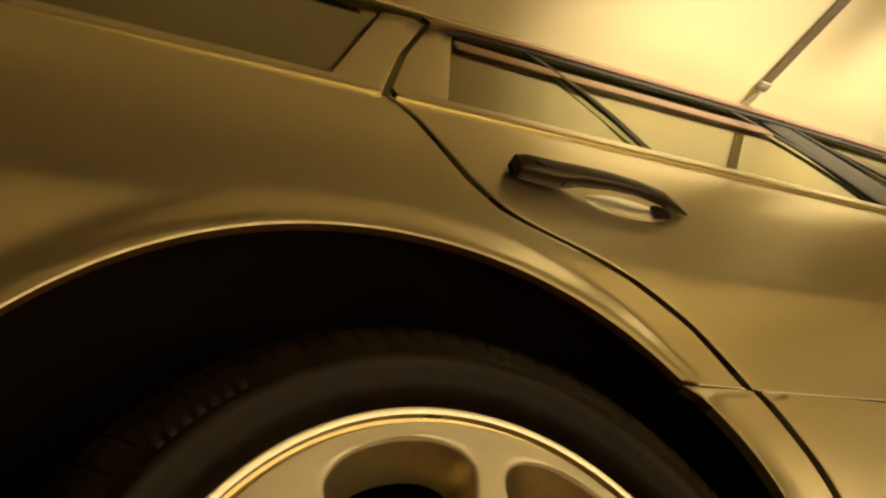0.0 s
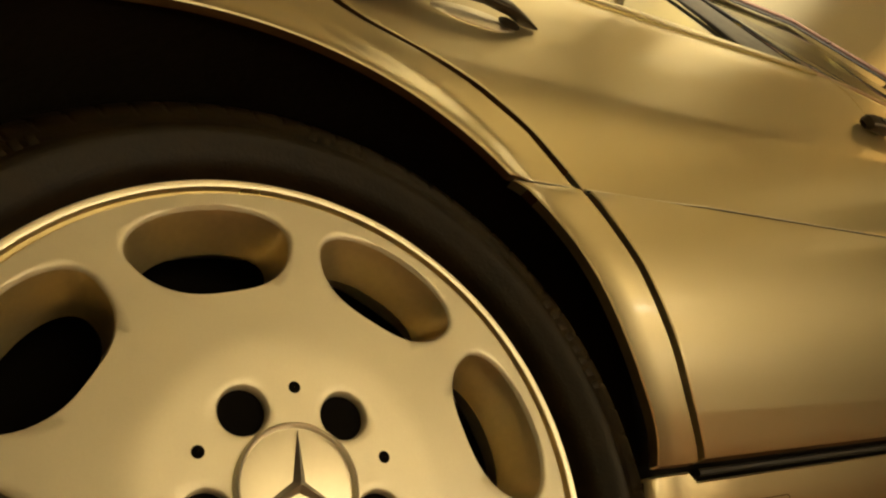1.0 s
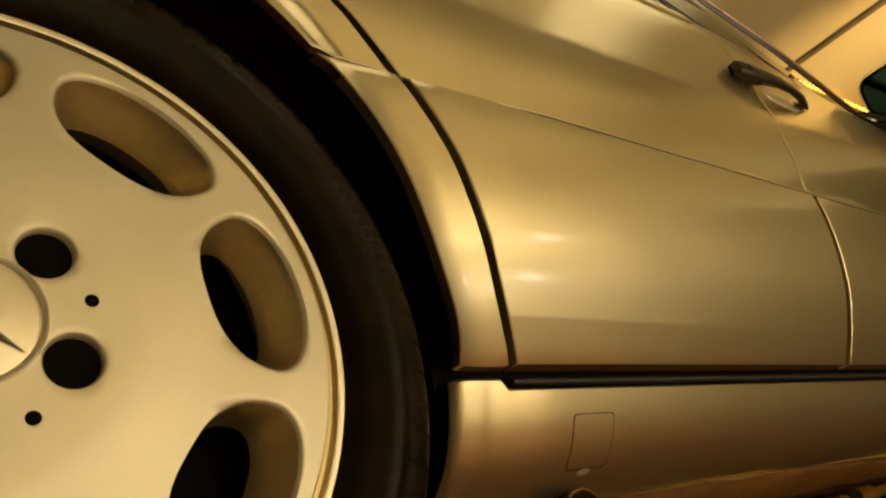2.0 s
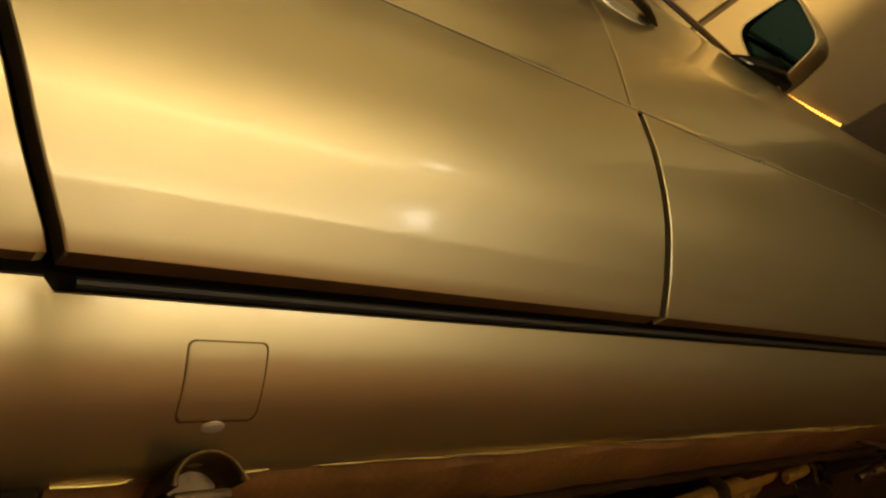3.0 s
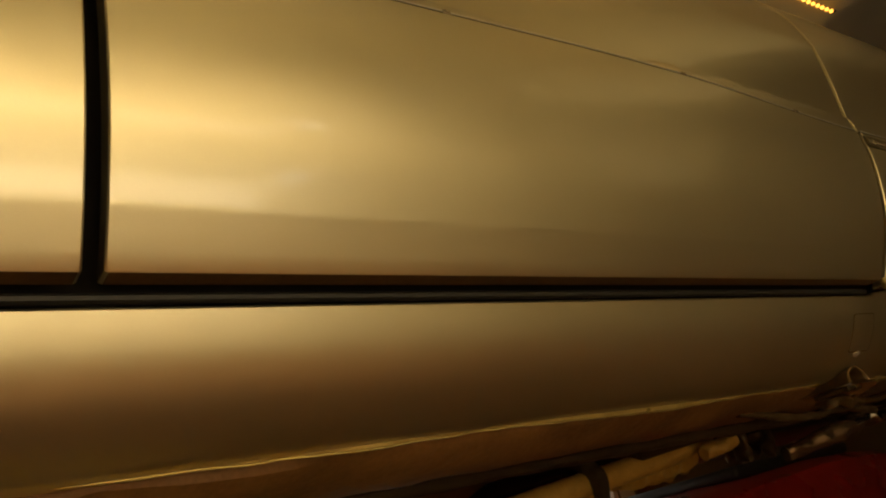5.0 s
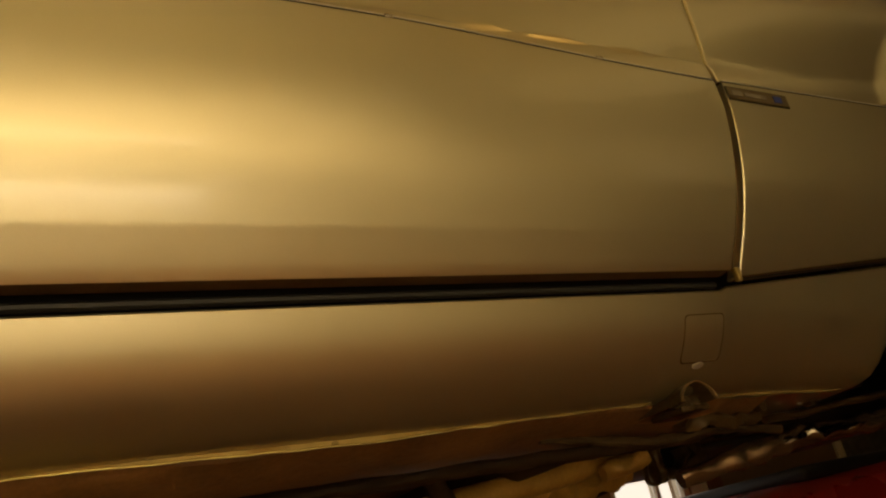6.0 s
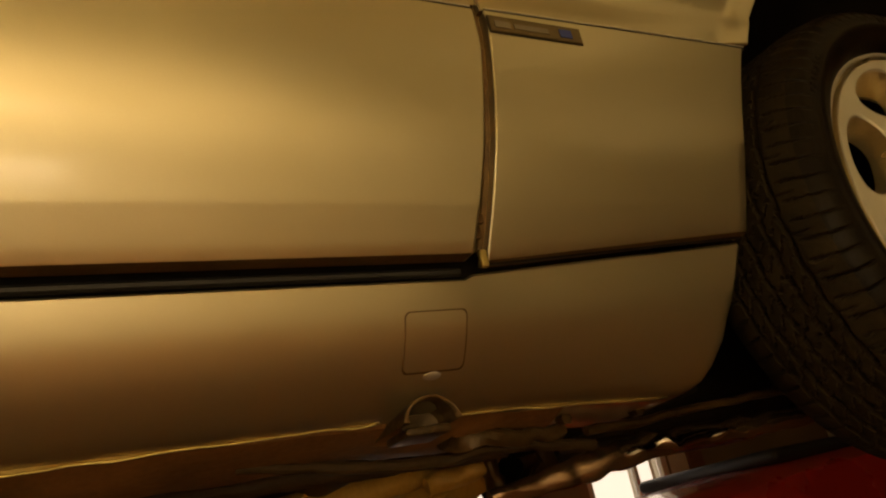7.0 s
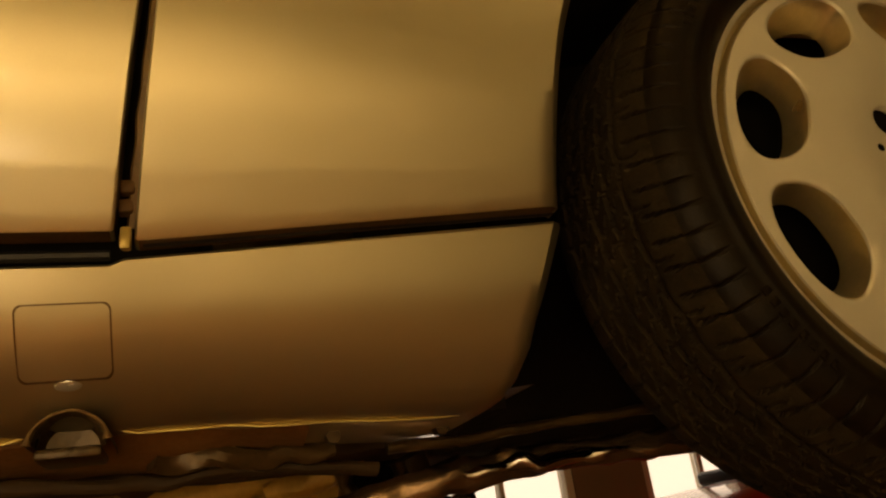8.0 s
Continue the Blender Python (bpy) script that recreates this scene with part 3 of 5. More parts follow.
        lift = 0.010 if x < 0.434 else (0.0045 + 0.072 * (x - 2.1436) if x > 2.135 else 0.0)
        return [(y + 0.06 * min(0.09, max(0.0, -z - 0.0195)) + 3.2 * min(0.05, max(0.0, -z - 0.05)) ** 2, z, z + lift * max(0.0, 1 + (z + 0.0175) / 0.085) - sill_drop(x) * min(1.0, max(0.0, (-z - 0.075) / 0.03))) for y, z in sec]

    def sill_y(x, z):
        sec = sill_section(x)[3:]
        return interp(-z, [-s[2] for s in sec], [s[0] for s in sec])

    def sill_rows():
        rows = []
        xs = [0.376, 0.380, 0.388, 0.41, 0.430, 0.436] + [0.5 + 0.06 * k for k in range(27)] + [2.130, 2.139, 2.2, 2.25, 2.3, 2.35, 2.40, 2.44, 2.462, 2.473, 2.4815, 2.484]
        for x in xs:
            row = []
            for y, z, zz in sill_section(x):
                cut = min(1.0, max(0.0, (x - 2.30) / 0.187))
                xx = x + cut * (0.46 * (z + 0.02) - 0.025 * min(1.0, max(0.0, (-z - 0.085) / 0.028)) ** 2)
                inn = 0.010 * max(0.0, 1 - (x - 0.376) / 0.012) ** 2 + 0.010 * max(0.0, (x - 2.472) / 0.012) ** 2
                row.append((xx, FAR - (y + inn) if flip else y + inn, zz))
            rows.append(row)
        return rows
    bm = bmesh.new()
    sheet(bm, sill_rows())
    s = part("sill", bm, CLAD, car)
    for jx in (0.522, 2.0714):
        def cover_ring(inset, lift):
            """The rounded outline of the cover on the sill, as a closed row of points."""
            cx, cz, a, b, r = jx + 0.0292, -0.0650, 0.0298 - inset, 0.0230 - inset, 0.005
            ring = []
            for q, (sx, sz) in enumerate(((1, 1), (-1, 1), (-1, -1), (1, -1))):
                for k in range(5):
                    t = math.pi / 2 * (q + k / 4)
                    ring.append((cx + sx * (a - r) + r * math.cos(t), cz + sz * (b - r) + r * math.sin(t)))
            row = []
            for (xa, za), (xb, zb) in zip(ring, ring[1:] + ring[:1]):
                n = 8 if math.hypot(xb - xa, zb - za) > 0.01 else 1
                for k in range(n):
                    x, z = xa + (xb - xa) * k / n, za + (zb - za) * k / n
                    y = sill_y(x, z) - lift
                    row.append((x, FAR - y if flip else y, z))
            row.append(row[0])
            return row
        bm = bmesh.new()
        sheet(bm, [cover_ring(-0.0004, -0.001), cover_ring(-0.0003, 0.0005), cover_ring(0.0008, 0.0006)])
        c = part("jack_cover_joint", bm, JAMB, s, "thin dark joint round the jack cover")
        c.location = (0, 0, 0)
        bm = bmesh.new()
        rows = []
        for k in range(13):
            z = -0.0650 + 0.0216 * (k / 6 - 1)
            w = 0.0284 - (0.0035 if k in (0, 12) else 0.0)
            y = [sill_y(jx + 0.0292 + w * q, z) - 0.0006 for q in (-1, 0, 1)]
            rows.append([(jx + 0.0292 + w * q, FAR - v if flip else v, z) for q, v in zip((-1, 0, 1), y)])
        sheet(bm, rows)
        part("jack_cover", bm, CLAD, c)
        bm = bmesh.new()
        rows = []
        for q, o in ((1.0, 0.0), (0.9, 0.0016), (0.6, 0.0026), (0.05, 0.003)):
            row = []
            for k in range(17):
                t = 2 * math.pi * k / 16
                x, z = jx + 0.0295 + 0.0090 * q * math.cos(t), -0.0905 + 0.0030 * q * math.sin(t)
                y = sill_y(x, z) - o
                row.append((x, FAR - y if flip else y, z))
            rows.append(row)
        sheet(bm, rows)
        part("finger_tab", bm, ALLOY_LIP, c)
    # pinch-weld flange
    bm = bmesh.new()
    top, bot = [], []
    for k in range(390):
        x = 0.46 + k * 0.00501
        notch = math.exp(-((((x - 0.735) % 0.197) - 0.0985) / 0.017) ** 4)
        z = -0.1095 - sill_drop(x)
        low = z - interp(x, [0.4, 1.1, 1.45, 1.62, 1.72, 1.86, 1.90, 2.05, 2.15, 2.2, 2.4], [0.0030, 0.0030, 0.0060, 0.0066, 0.0064, 0.0062, 0.0044, 0.0032, 0.0035, 0.0060, 0.0050]) + 0.0018 * notch - 0.0012 * math.sin(x * 16.0) + 0.0006 * math.sin(x * 61.0)
        if abs(x - 0.551) < 0.036 or abs(x - 2.102) < 0.036:
            low = z - 0.0005
        top.append((x, 0.1725, z + 0.003))
        bot.append((x, 0.1755 + 0.0012 * notch, low))
    rows = [top, bot, [(x, y + 0.003, z) for x, y, z in bot], [(x, y + 0.005, z) for x, y, z in top]]
    sheet(bm, [[(x, FAR - y if flip else y, z) for x, y, z in r] for r in rows])
    fl = part("sill_flange", bm, LIPPAINT, car, "waxed seam flange under the sill")
    for line, dz, r in ((bot, 0.0, 0.0011), (top, -0.0032, 0.0008)):
        bm = tube(bmesh.new(), [(x, (FAR - y + 0.0008) if flip else y - 0.0008, z + dz) for x, y, z in line[::3]], r, 6)
        part("flange_bead", bm, WAXEDGE, fl, "thin bright waxed edge").location = (0, 0, 0)
    # painted jamb flange and hinge bolts in the upright joint
    bm = bmesh.new()
    rows = []
    for dx, dy in ((0.0020, 0.022), (0.0024, 0.015), (0.0040, 0.0125), (0.0090, 0.0120), (0.0110, 0.016)):
        row = []
        for k in range(14):
            z = 0.004 + 0.236 * k / 13
            x = gap_x(z) + dx + 0.0006 * math.sin(9.0 * k)
            y = skin(x, z) + dy
            row.append((x, FAR - y if flip else y, z))
        rows.append(row)
    sheet(bm, rows)
    part("jamb_flange", bm, JAMB, car, "brown waxed jamb flange in the door joint")
    for z in (0.018, 0.030):
        x = gap_x(z) + 0.001
        y = skin(x, z) + 0.016
        yy = (FAR - y) if flip else y
        part("hinge_bolt", gnarl(boxed(x - 0.005, x + 0.005, yy - 0.006, yy + 0.006, z - 0.005, z + 0.005, bevel=0.002), 0.001, 90.0), HEM, car, "small dark brown hinge bolt")
    bm = gnarl(boxed(XA - 0.0005, XA + 0.0070, min((FAR - 0.058) if flip else 0.058, (FAR - 0.066) if flip else 0.066), max((FAR - 0.058) if flip else 0.058, (FAR - 0.066) if flip else 0.066), -0.0155, 0.0015, bevel=0.002), 0.0015, 60.0)
    part("corner_clip", bm, LIPPAINT, car, "bright waxed corner clip under the door joint")
    bm = bmesh.new()
    rows = []
    for dx, dy in ((-0.0032, 0.016), (-0.0030, 0.0085), (-0.0018, 0.0072), (0.0055, 0.0072), (0.0065, 0.016)):
        row = []
        for k in range(14):
            z = 0.232 + 0.32 * k / 13
            y = skin(gap_x(z), z) + dy
            row.append((gap_x(z) + dx, FAR - y if flip else y, z))
        rows.append(row)
    sheet(bm, rows)
    part("upper_jamb", bm, PAINT, car, "painted jamb behind the upper door joint")
    # near-black sheet for the shade behind the door gaps, rubber seal in the gap
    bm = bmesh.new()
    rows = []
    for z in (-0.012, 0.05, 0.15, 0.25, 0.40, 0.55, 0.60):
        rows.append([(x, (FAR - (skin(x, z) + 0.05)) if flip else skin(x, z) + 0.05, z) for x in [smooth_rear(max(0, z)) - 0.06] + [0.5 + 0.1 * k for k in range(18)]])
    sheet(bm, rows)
    part("gap_shade_sheet", bm, INNER, car, "near-black sheet for the shade behind the panel gaps")
    bm = bmesh.new()
    y = 0.088
    tube(bm, [(0.45, FAR - y if flip else y, -0.0085), (1.2, FAR - y if flip else y, -0.0085), (2.13, FAR - y if flip else y, -0.0085)], 0.004, 8)
    part("door_seal", bm, SEAL, car, "black rubber door seal")

    for x0, x1 in ((0.245, 0.322), (0.337, XB - 0.004), (XB + 0.005, XA + 0.018), (XA + 0.034, 2.505)):
        bm = bmesh.new()
        rows = []
        for dz, dy in ((-0.0034, 0.006), (-0.0030, 0.0012), (0.0028, 0.0018), (0.0032, 0.008)):
            rows.append([(x, FAR - (skin(x, strip_z(x)) + dy) if flip else skin(x, strip_z(x)) + dy, strip_z(x) + dz) for x in [x0 + (x1 - x0) * k / 30 for k in range(31)]])
        sheet(bm, rows)
        strip = part("joint_strip", bm, SEAL, car, "black joint strip over the cladding")
        bm = bmesh.new()
        tube(bm, [(x, FAR - (skin(x, strip_z(x)) + 0.0010) if flip else skin(x, strip_z(x)) + 0.0010, strip_z(x) + 0.0016) for x in [x0 + (x1 - x0) * k / 30 for k in range(31)]], 0.0008, 8)
        part("edge_bead", bm, ALLOY_LIP, strip, "thin bright rolled edge").location = (0, 0, 0)
        # small bright blocks at three points of the strip
        for cx in (1.38, 1.735, 1.985):
            if x0 < cx < x1:
                y = skin(cx, strip_z(cx)) + 0.0005
                yy = FAR - y if flip else y
                part("clip", boxed(cx - 0.0045, cx + 0.0045, yy - 0.0014, yy + 0.0014, strip_z(cx) - 0.0022, strip_z(cx) + 0.0022, bevel=0.0008), CHROME, strip, "small bright block on the strip").location = (0, 0, 0)
    for x0, x1 in ((2.425, 2.445), (0.43, 0.455)):
        part("splash_panel", boxed(x0, x1, (FAR - 0.62) if flip else 0.175, (FAR - 0.175) if flip else 0.62, -0.128, 0.42, bevel=0.004), LINER, car)

    # black tube that darkens the shadow gap over the sill
    bm = bmesh.new()
    tube(bm, [(x, (FAR - y) if flip else y, -0.0055 + 0.062 * (x - 2.147)) for x, y in ((2.152, 0.074), (2.25, 0.073), (2.35, 0.072), (2.468, 0.071))], 0.0036, 8)
    part("wing_gap_shade", bm, SEAL, car, "black tube for the shade in the gap between wing and sill")
    for x0, x1 in ((2.46, 3.22), (-0.41, 0.42)):
        part("inner_wing", boxed(x0, x1, (FAR - 0.49) if flip else 0.465, (FAR - 0.465) if flip else 0.49, 0.02 if flip else -0.13, 0.12, bevel=0.004), LINER, car)
    # wheel wells
    for cx, cz, r, name in ((-0.03, 0.0, 0.385, "rear"), (HUBX, HUBZ, ARCH + 0.012, "front")):
        bm = bmesh.new()
        rows = []
        for y in (0.10, 0.20, 0.45):
            rows.append([(cx + r * math.cos(radians(a)), FAR - y if flip else y, cz + r * math.sin(radians(a))) for a in range(0, 181, 6)])
        rows.insert(0, [(cx + (r - 0.004) * math.cos(radians(a)), FAR - (0.012 + skin(cx + r * math.cos(radians(a)), cz + r * math.sin(radians(a)))) if flip else 0.012 + skin(cx + r * math.cos(radians(a)), cz + r * math.sin(radians(a))), cz + (r - 0.004) * math.sin(radians(a))) for a in range(0, 181, 6)])
        rows.append([(cx + 0.02 * math.cos(radians(a)), FAR - 0.46 if flip else 0.46, cz + 0.02 * math.sin(radians(a))) for a in range(0, 181, 6)])
        sheet(bm, rows)
        part("wheel_well", bm, LINER, car, "black undersealed wheel well")


def handle(parent, x0, z0, x1, z1, flip):
    """Pull handle: brightened dish with a shade patch, black lock end and a tapering bar."""
    L = x1 - x0
    ang = math.atan2(z1 - z0, L)

    def at(u, v, o):
        x = x0 + u * L * 1.0 - v * math.sin(ang)
        z = z0 + u * (z1 - z0) + v
        y = skin(x, z) + 0.0022 - o
        return (x, FAR - y if flip else y, z)
    ring = [2 * math.pi * k / 28 for k in range(29)]
    # the dish takes bright alloy in place of what it reflects
    bm = bmesh.new()
    rows = []
    for i, s in enumerate((1.0, 0.93, 0.7, 0.4, 0.02)):
        rows.append([at(0.62 + 0.24 * s * math.cos(a), -0.012 + 0.0150 * s * math.sin(a), (-0.0016, 0.0002, 0.0014, 0.0022, 0.0026)[i]) for a in ring])
    sheet(bm, rows)
    h = part("door_handle", bm, ALLOY_LIP, parent, "dark grey pull handle over a shallow dish")
    h.location = (0, 0, 0)
    # dark patch laid on the dish for the shade under the grip
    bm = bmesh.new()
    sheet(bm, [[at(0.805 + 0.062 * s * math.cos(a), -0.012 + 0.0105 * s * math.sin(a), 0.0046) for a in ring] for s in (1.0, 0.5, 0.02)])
    part("dish_shade_patch", bm, HANDLE, h)
    bm = bmesh.new()
    rows = []
    for u, w, c, o0, o1 in ((0.0, 0.009, 0.002, 0.0, 0.006), (0.012, 0.0135, 0.002, 0.0, 0.018), (0.05, 0.0150, 0.001, 0.0, 0.022), (0.20, 0.0150, 0.0, 0.0, 0.024), (0.27, 0.0140, 0.001, 0.002, 0.025), (0.33, 0.0120, 0.0020, 0.006, 0.026), (0.48, 0.0108, 0.0022, 0.012, 0.027), (0.64, 0.0098, 0.0018, 0.013, 0.026), (0.80, 0.0084, 0.0008, 0.008, 0.022), (0.90, 0.0062, -0.001, 0.0, 0.014), (1.0, 0.0012, -0.001, 0.0, 0.003)):
        rows.append([at(u, c + w * math.copysign(abs(math.cos(a)) ** 0.7, math.cos(a)), (o0 + o1) / 2 + (o1 - o0) / 2 * math.copysign(abs(math.sin(a)) ** 0.7, math.sin(a))) for a in ring])
    sheet(bm, rows)
    part("grip", bm, HANDLE, h, "dark grey pull bar")
    bm = bmesh.new()
    sheet(bm, [[at(u + 0.004 * math.sin(a), 0.001 + 0.0155 * math.cos(a), 0.0122 + 0.0123 * math.sin(a)) for a in ring] for u in (0.225, 0.235)])
    part("grip_joint", bm, HOLE, h)
    bm = bmesh.new()
    sheet(bm, [[at(0.105 + 0.028 * s * math.cos(a), 0.001 + 0.006 * s * math.sin(a), 0.0238 + d) for a in ring] for s, d in ((1.0, -0.002), (0.9, 0.0008), (0.02, 0.001))])
    part("lock_end", bm, BLACKPL, h, "black lock cylinder")


rear_doors = [o for o in bpy.data.objects if o.name.startswith("rear_door")]
front_doors = [o for o in bpy.data.objects if o.name.startswith("front_door")]
for flip, rd, fd in ((False, rear_doors[0], front_doors[0]), (True, rear_doors[1], front_doors[1])):
    handle(rd, 0.130, 0.491, 0.357, 0.478, flip)
    handle(fd, 1.018, 0.467, 1.238, 0.447, flip)


# ---- windows and roof of the car ----
def pane_y(z, x=0.0):
    return 0.047 + 0.40 * (z - 0.604) + 0.062 * min(1.0, max(0.0, (x - 1.1) / 0.8)) * min(1.0, max(0.0, (1.0 - z) / 0.4))


def pane_strip(pts, width, proud, thick, flip, mat, name, parent, label=""):
    """A moulding on the sloping side glass along (x, z) points."""
    bm = bmesh.new()
    rows = []
    for i, (x, z) in enumerate(pts):
        a, b = pts[max(0, i - 1)], pts[min(len(pts) - 1, i + 1)]
        d = Vector((b[0] - a[0], b[1] - a[1])).normalized()
        n = Vector((-d.y, d.x)) * width / 2
        row = []
        for s, o in ((-1, 0.0), (-1, 0.7), (-0.7, 1.0), (0.7, 1.0), (1, 0.7), (1, 0.0), (-1, 0.0)):
            zz = z + n.y * s
            y = pane_y(zz, x) - proud - thick * o
            row.append((x + n.x * s, FAR - y if flip else y, zz))
        rows.append(row)
    sheet(bm, rows)
    return part(name, bm, mat, parent, label)


for flip in (False, True):
    def glass(name, pts):
        bm = bmesh.new()
        for dy in (0.0, 0.004):
            vs = [bm.verts.new((x, (FAR - (pane_y(z, x) + dy + 0.004)) if flip else pane_y(z, x) + dy + 0.004, z)) for x, z in pts]
            bm.faces.new(vs)
        bm.verts.ensure_lookup_table()
        n = len(pts)
        for k in range(n):
            bm.faces.new((bm.verts[k], bm.verts[(k + 1) % n], bm.verts[n + (k + 1) % n], bm.verts[n + k]))
        o = part(name, bm, GLASS, car, smooth=False)
        o.visible_shadow = False
        return o
    glass("rear_side_window", [(-1.0, 0.63), (-0.040, 0.63), (0.126, 1.0), (-0.95, 1.0)])
    glass("quarter_light", [(0.11, 0.63), (0.39, 0.63), (0.40, 1.0), (0.255, 0.99)])
    glass("rear_door_window", [(0.42, 0.63), (0.872, 0.63), (0.945, 1.0), (0.425, 1.0)])
    glass("front_door_window", [(1.06, 0.63), (1.42, 0.603), (1.80, 0.575), (1.45, 0.99), (1.09, 1.0)])
    # painted pillars
    def joint(z):
        return 0.0235 + 0.42 * (z - 0.606) + 0.10 * max(0.0, z - 0.78)

    def pillar(name, pts, mat=PAINT, off=0.0):
        bm = bmesh.new()
        rows = []
        for (xa, za), (xb, zb) in zip(pts[0], pts[1]):
            rows.append([(xa + (xb - xa) * k / 6, pane_y(za + (zb - za) * k / 6) - off - 0.004 * math.sin(math.pi * k / 6), za + (zb - za) * k / 6) for k in range(7)])
        return part(name, flanged(bm, rows, flip, 0.02), mat, car)
    ZS = [0.606, 0.70, 0.80, 0.90, 1.0]
    pillar("pillar", ([(-0.043 + 0.45 * (z - 0.606), z) for z in ZS], [(joint(z) - 0.0065, z) for z in ZS]))
    pillar("door_frame", ([(joint(z) + 0.0065, z) for z in ZS], [(0.097 + 0.40 * (z - 0.606), z) for z in ZS]))
    pillar("door_frame", ([(0.885 + 0.19 * (z - 0.606), z) for z in ZS], [(1.030 + 0.05 * (z - 0.606), z) for z in ZS]), BLACKPL, -0.001)
    # mouldings
    pane_strip([(-1.0, 0.608), (-0.05, 0.608), (0.0145, 0.608)], 0.026, 0.001, 0.008, flip, PAINT, "waist_moulding", car)
    pane_strip([(0.031, 0.608), (0.10, 0.608), (0.5, 0.609), (1.03, 0.609)], 0.026, 0.001, 0.008, flip, PAINT, "waist_moulding", car)
    pane_strip([(1.03, 0.618), (1.2, 0.612), (1.4, 0.601), (1.6, 0.588), (1.84, 0.578)], 0.026, 0.0, 0.005, flip, TRIMDARK, "waist_moulding", car)
    pane_strip([(0.398, 0.625), (0.414, 0.75), (0.417, 0.83), (0.408, 0.93), (0.393, 1.0)], 0.017, 0.0, 0.004, flip, SEAL, "window_divider", car, "black divider bar of the rear window")
    pane_strip([(0.880, 0.625), (0.900, 0.73), (0.904, 0.81), (0.892, 0.92), (0.872, 1.0)], 0.018, 0.0, 0.004, flip, SEAL, "window_seal", car)
    pane_strip([(1.052, 0.625), (1.062, 0.8), (1.045, 1.0)], 0.012, 0.0, 0.004, flip, SEAL, "window_seal", car)
    pane_strip([(0.225, 0.965), (0.27, 0.988), (0.42, 1.0), (0.7, 1.005), (0.95, 1.004), (1.2, 1.0), (1.45, 0.985), (1.62, 0.83), (1.85, 0.575)], 0.022, 0.002, 0.004, flip, SEAL, "window_seal", car)
    pane_strip([(0.20, 0.99), (0.27, 1.012), (0.42, 1.026), (0.7, 1.031), (0.95, 1.03), (1.2, 1.026), (1.47, 1.008), (1.66, 0.84), (1.90, 0.575)], 0.026, 0.004, 0.008, flip, TRIMDARK, "window_trim", car, "bronze tinted trim over the windows")
    # a bronze band across the glass below the trim
    pane_strip([(0.228, 0.915), (0.29, 0.912), (0.42, 0.905), (0.7, 0.908), (0.89, 0.912)], 0.042, 0.0, 0.004, flip, TRIMDARK, "window_frame", car, "bronze tinted band below the window trim")
    pane_strip([(-1.0, 1.012), (-0.4, 1.02), (0.10, 1.012)], 0.016, 0.002, 0.004, flip, SEAL, "window_seal", car)
    pane_strip([(-1.0, 1.046), (0.2, 1.052), (0.7, 1.056), (1.2, 1.05), (1.5, 1.03)], 0.022, 0.0, 0.010, flip, PAINT, "gutter", car)

# roof, windscreen, bonnet, tail
def cross(x, z0, y0, crown, n=20):
    return [(x, y0 + (FAR - 2 * y0) * k / n, z0 + crown * math.sin(math.pi * k / n) ** 0.7) for k in range(n + 1)]


bm = bmesh.new()
sheet(bm, [cross(-1.15, 1.0, 0.24, 0.03), cross(-1.0, 1.06, 0.23, 0.05), cross(0.0, 1.068, 0.23, 0.06), cross(0.9, 1.066, 0.23, 0.06), cross(1.4, 1.04, 0.235, 0.05), cross(1.5, 1.025, 0.24, 0.04)])
part("roof", bm, PAINT, car)
bm = bmesh.new()
sheet(bm, [cross(1.5, 1.02, 0.245, 0.04), cross(1.75, 0.82, 0.20, 0.05), cross(2.02, 0.575, 0.15, 0.05)])
o = part("windscreen", bm, GLASS, car)
bm = bmesh.new()
sheet(bm, [cross(2.0, 0.553, 0.10, 0.06), cross(2.3, 0.545, 0.09, 0.07), cross(2.8, 0.52, 0.09, 0.07), cross(3.3, 0.47, 0.14, 0.07), cross(3.5, 0.42, 0.18, 0.06)])
part("bonnet", bm, PAINT, car)
bm = bmesh.new()
sheet(bm, [cross(3.5, 0.44, 0.15, 0.06), cross(3.53, 0.28, 0.15, 0.0), cross(3.55, 0.15, 0.16, 0.0)])
part("grille", bm, BLACKPL, car)
for x0, x1, name in ((3.45, 3.70, "front_bumper"), (-1.38, -1.1, "rear_bumper")):
    part(name, boxed(x0, x1, 0.06, FAR - 0.06, -0.08, 0.20, bevel=0.05, seg=4), CLAD, car)
for y in (0.22, FAR - 0.52):
    part("headlight", boxed(3.50, 3.56, y, y + 0.30, 0.24, 0.40, bevel=0.02), GLASSCLEAR, car)
bm = bmesh.new()
sheet(bm, [cross(-1.15, 1.0, 0.24, 0.02), cross(-1.24, 0.62, 0.08, 0.0), cross(-1.25, 0.1, 0.08, 0.0)])
part("tailgate", bm, PAINT, car)
# cabin lining and seats
bm = bmesh.new()
sheet(bm, [[(x, y, 1.0 + 0.04 * math.sin(math.pi * (y - 0.26) / (FAR - 0.52))) for y in (0.26, 0.5, 0.87, 1.2, FAR - 0.26)] for x in (-1.1, 0.2, 1.4)])
part("headlining", bm, CABIN, car)
part("cabin_floor", boxed(-1.1, 2.0, 0.16, FAR - 0.16, 0.0, 0.03), INNER, car)
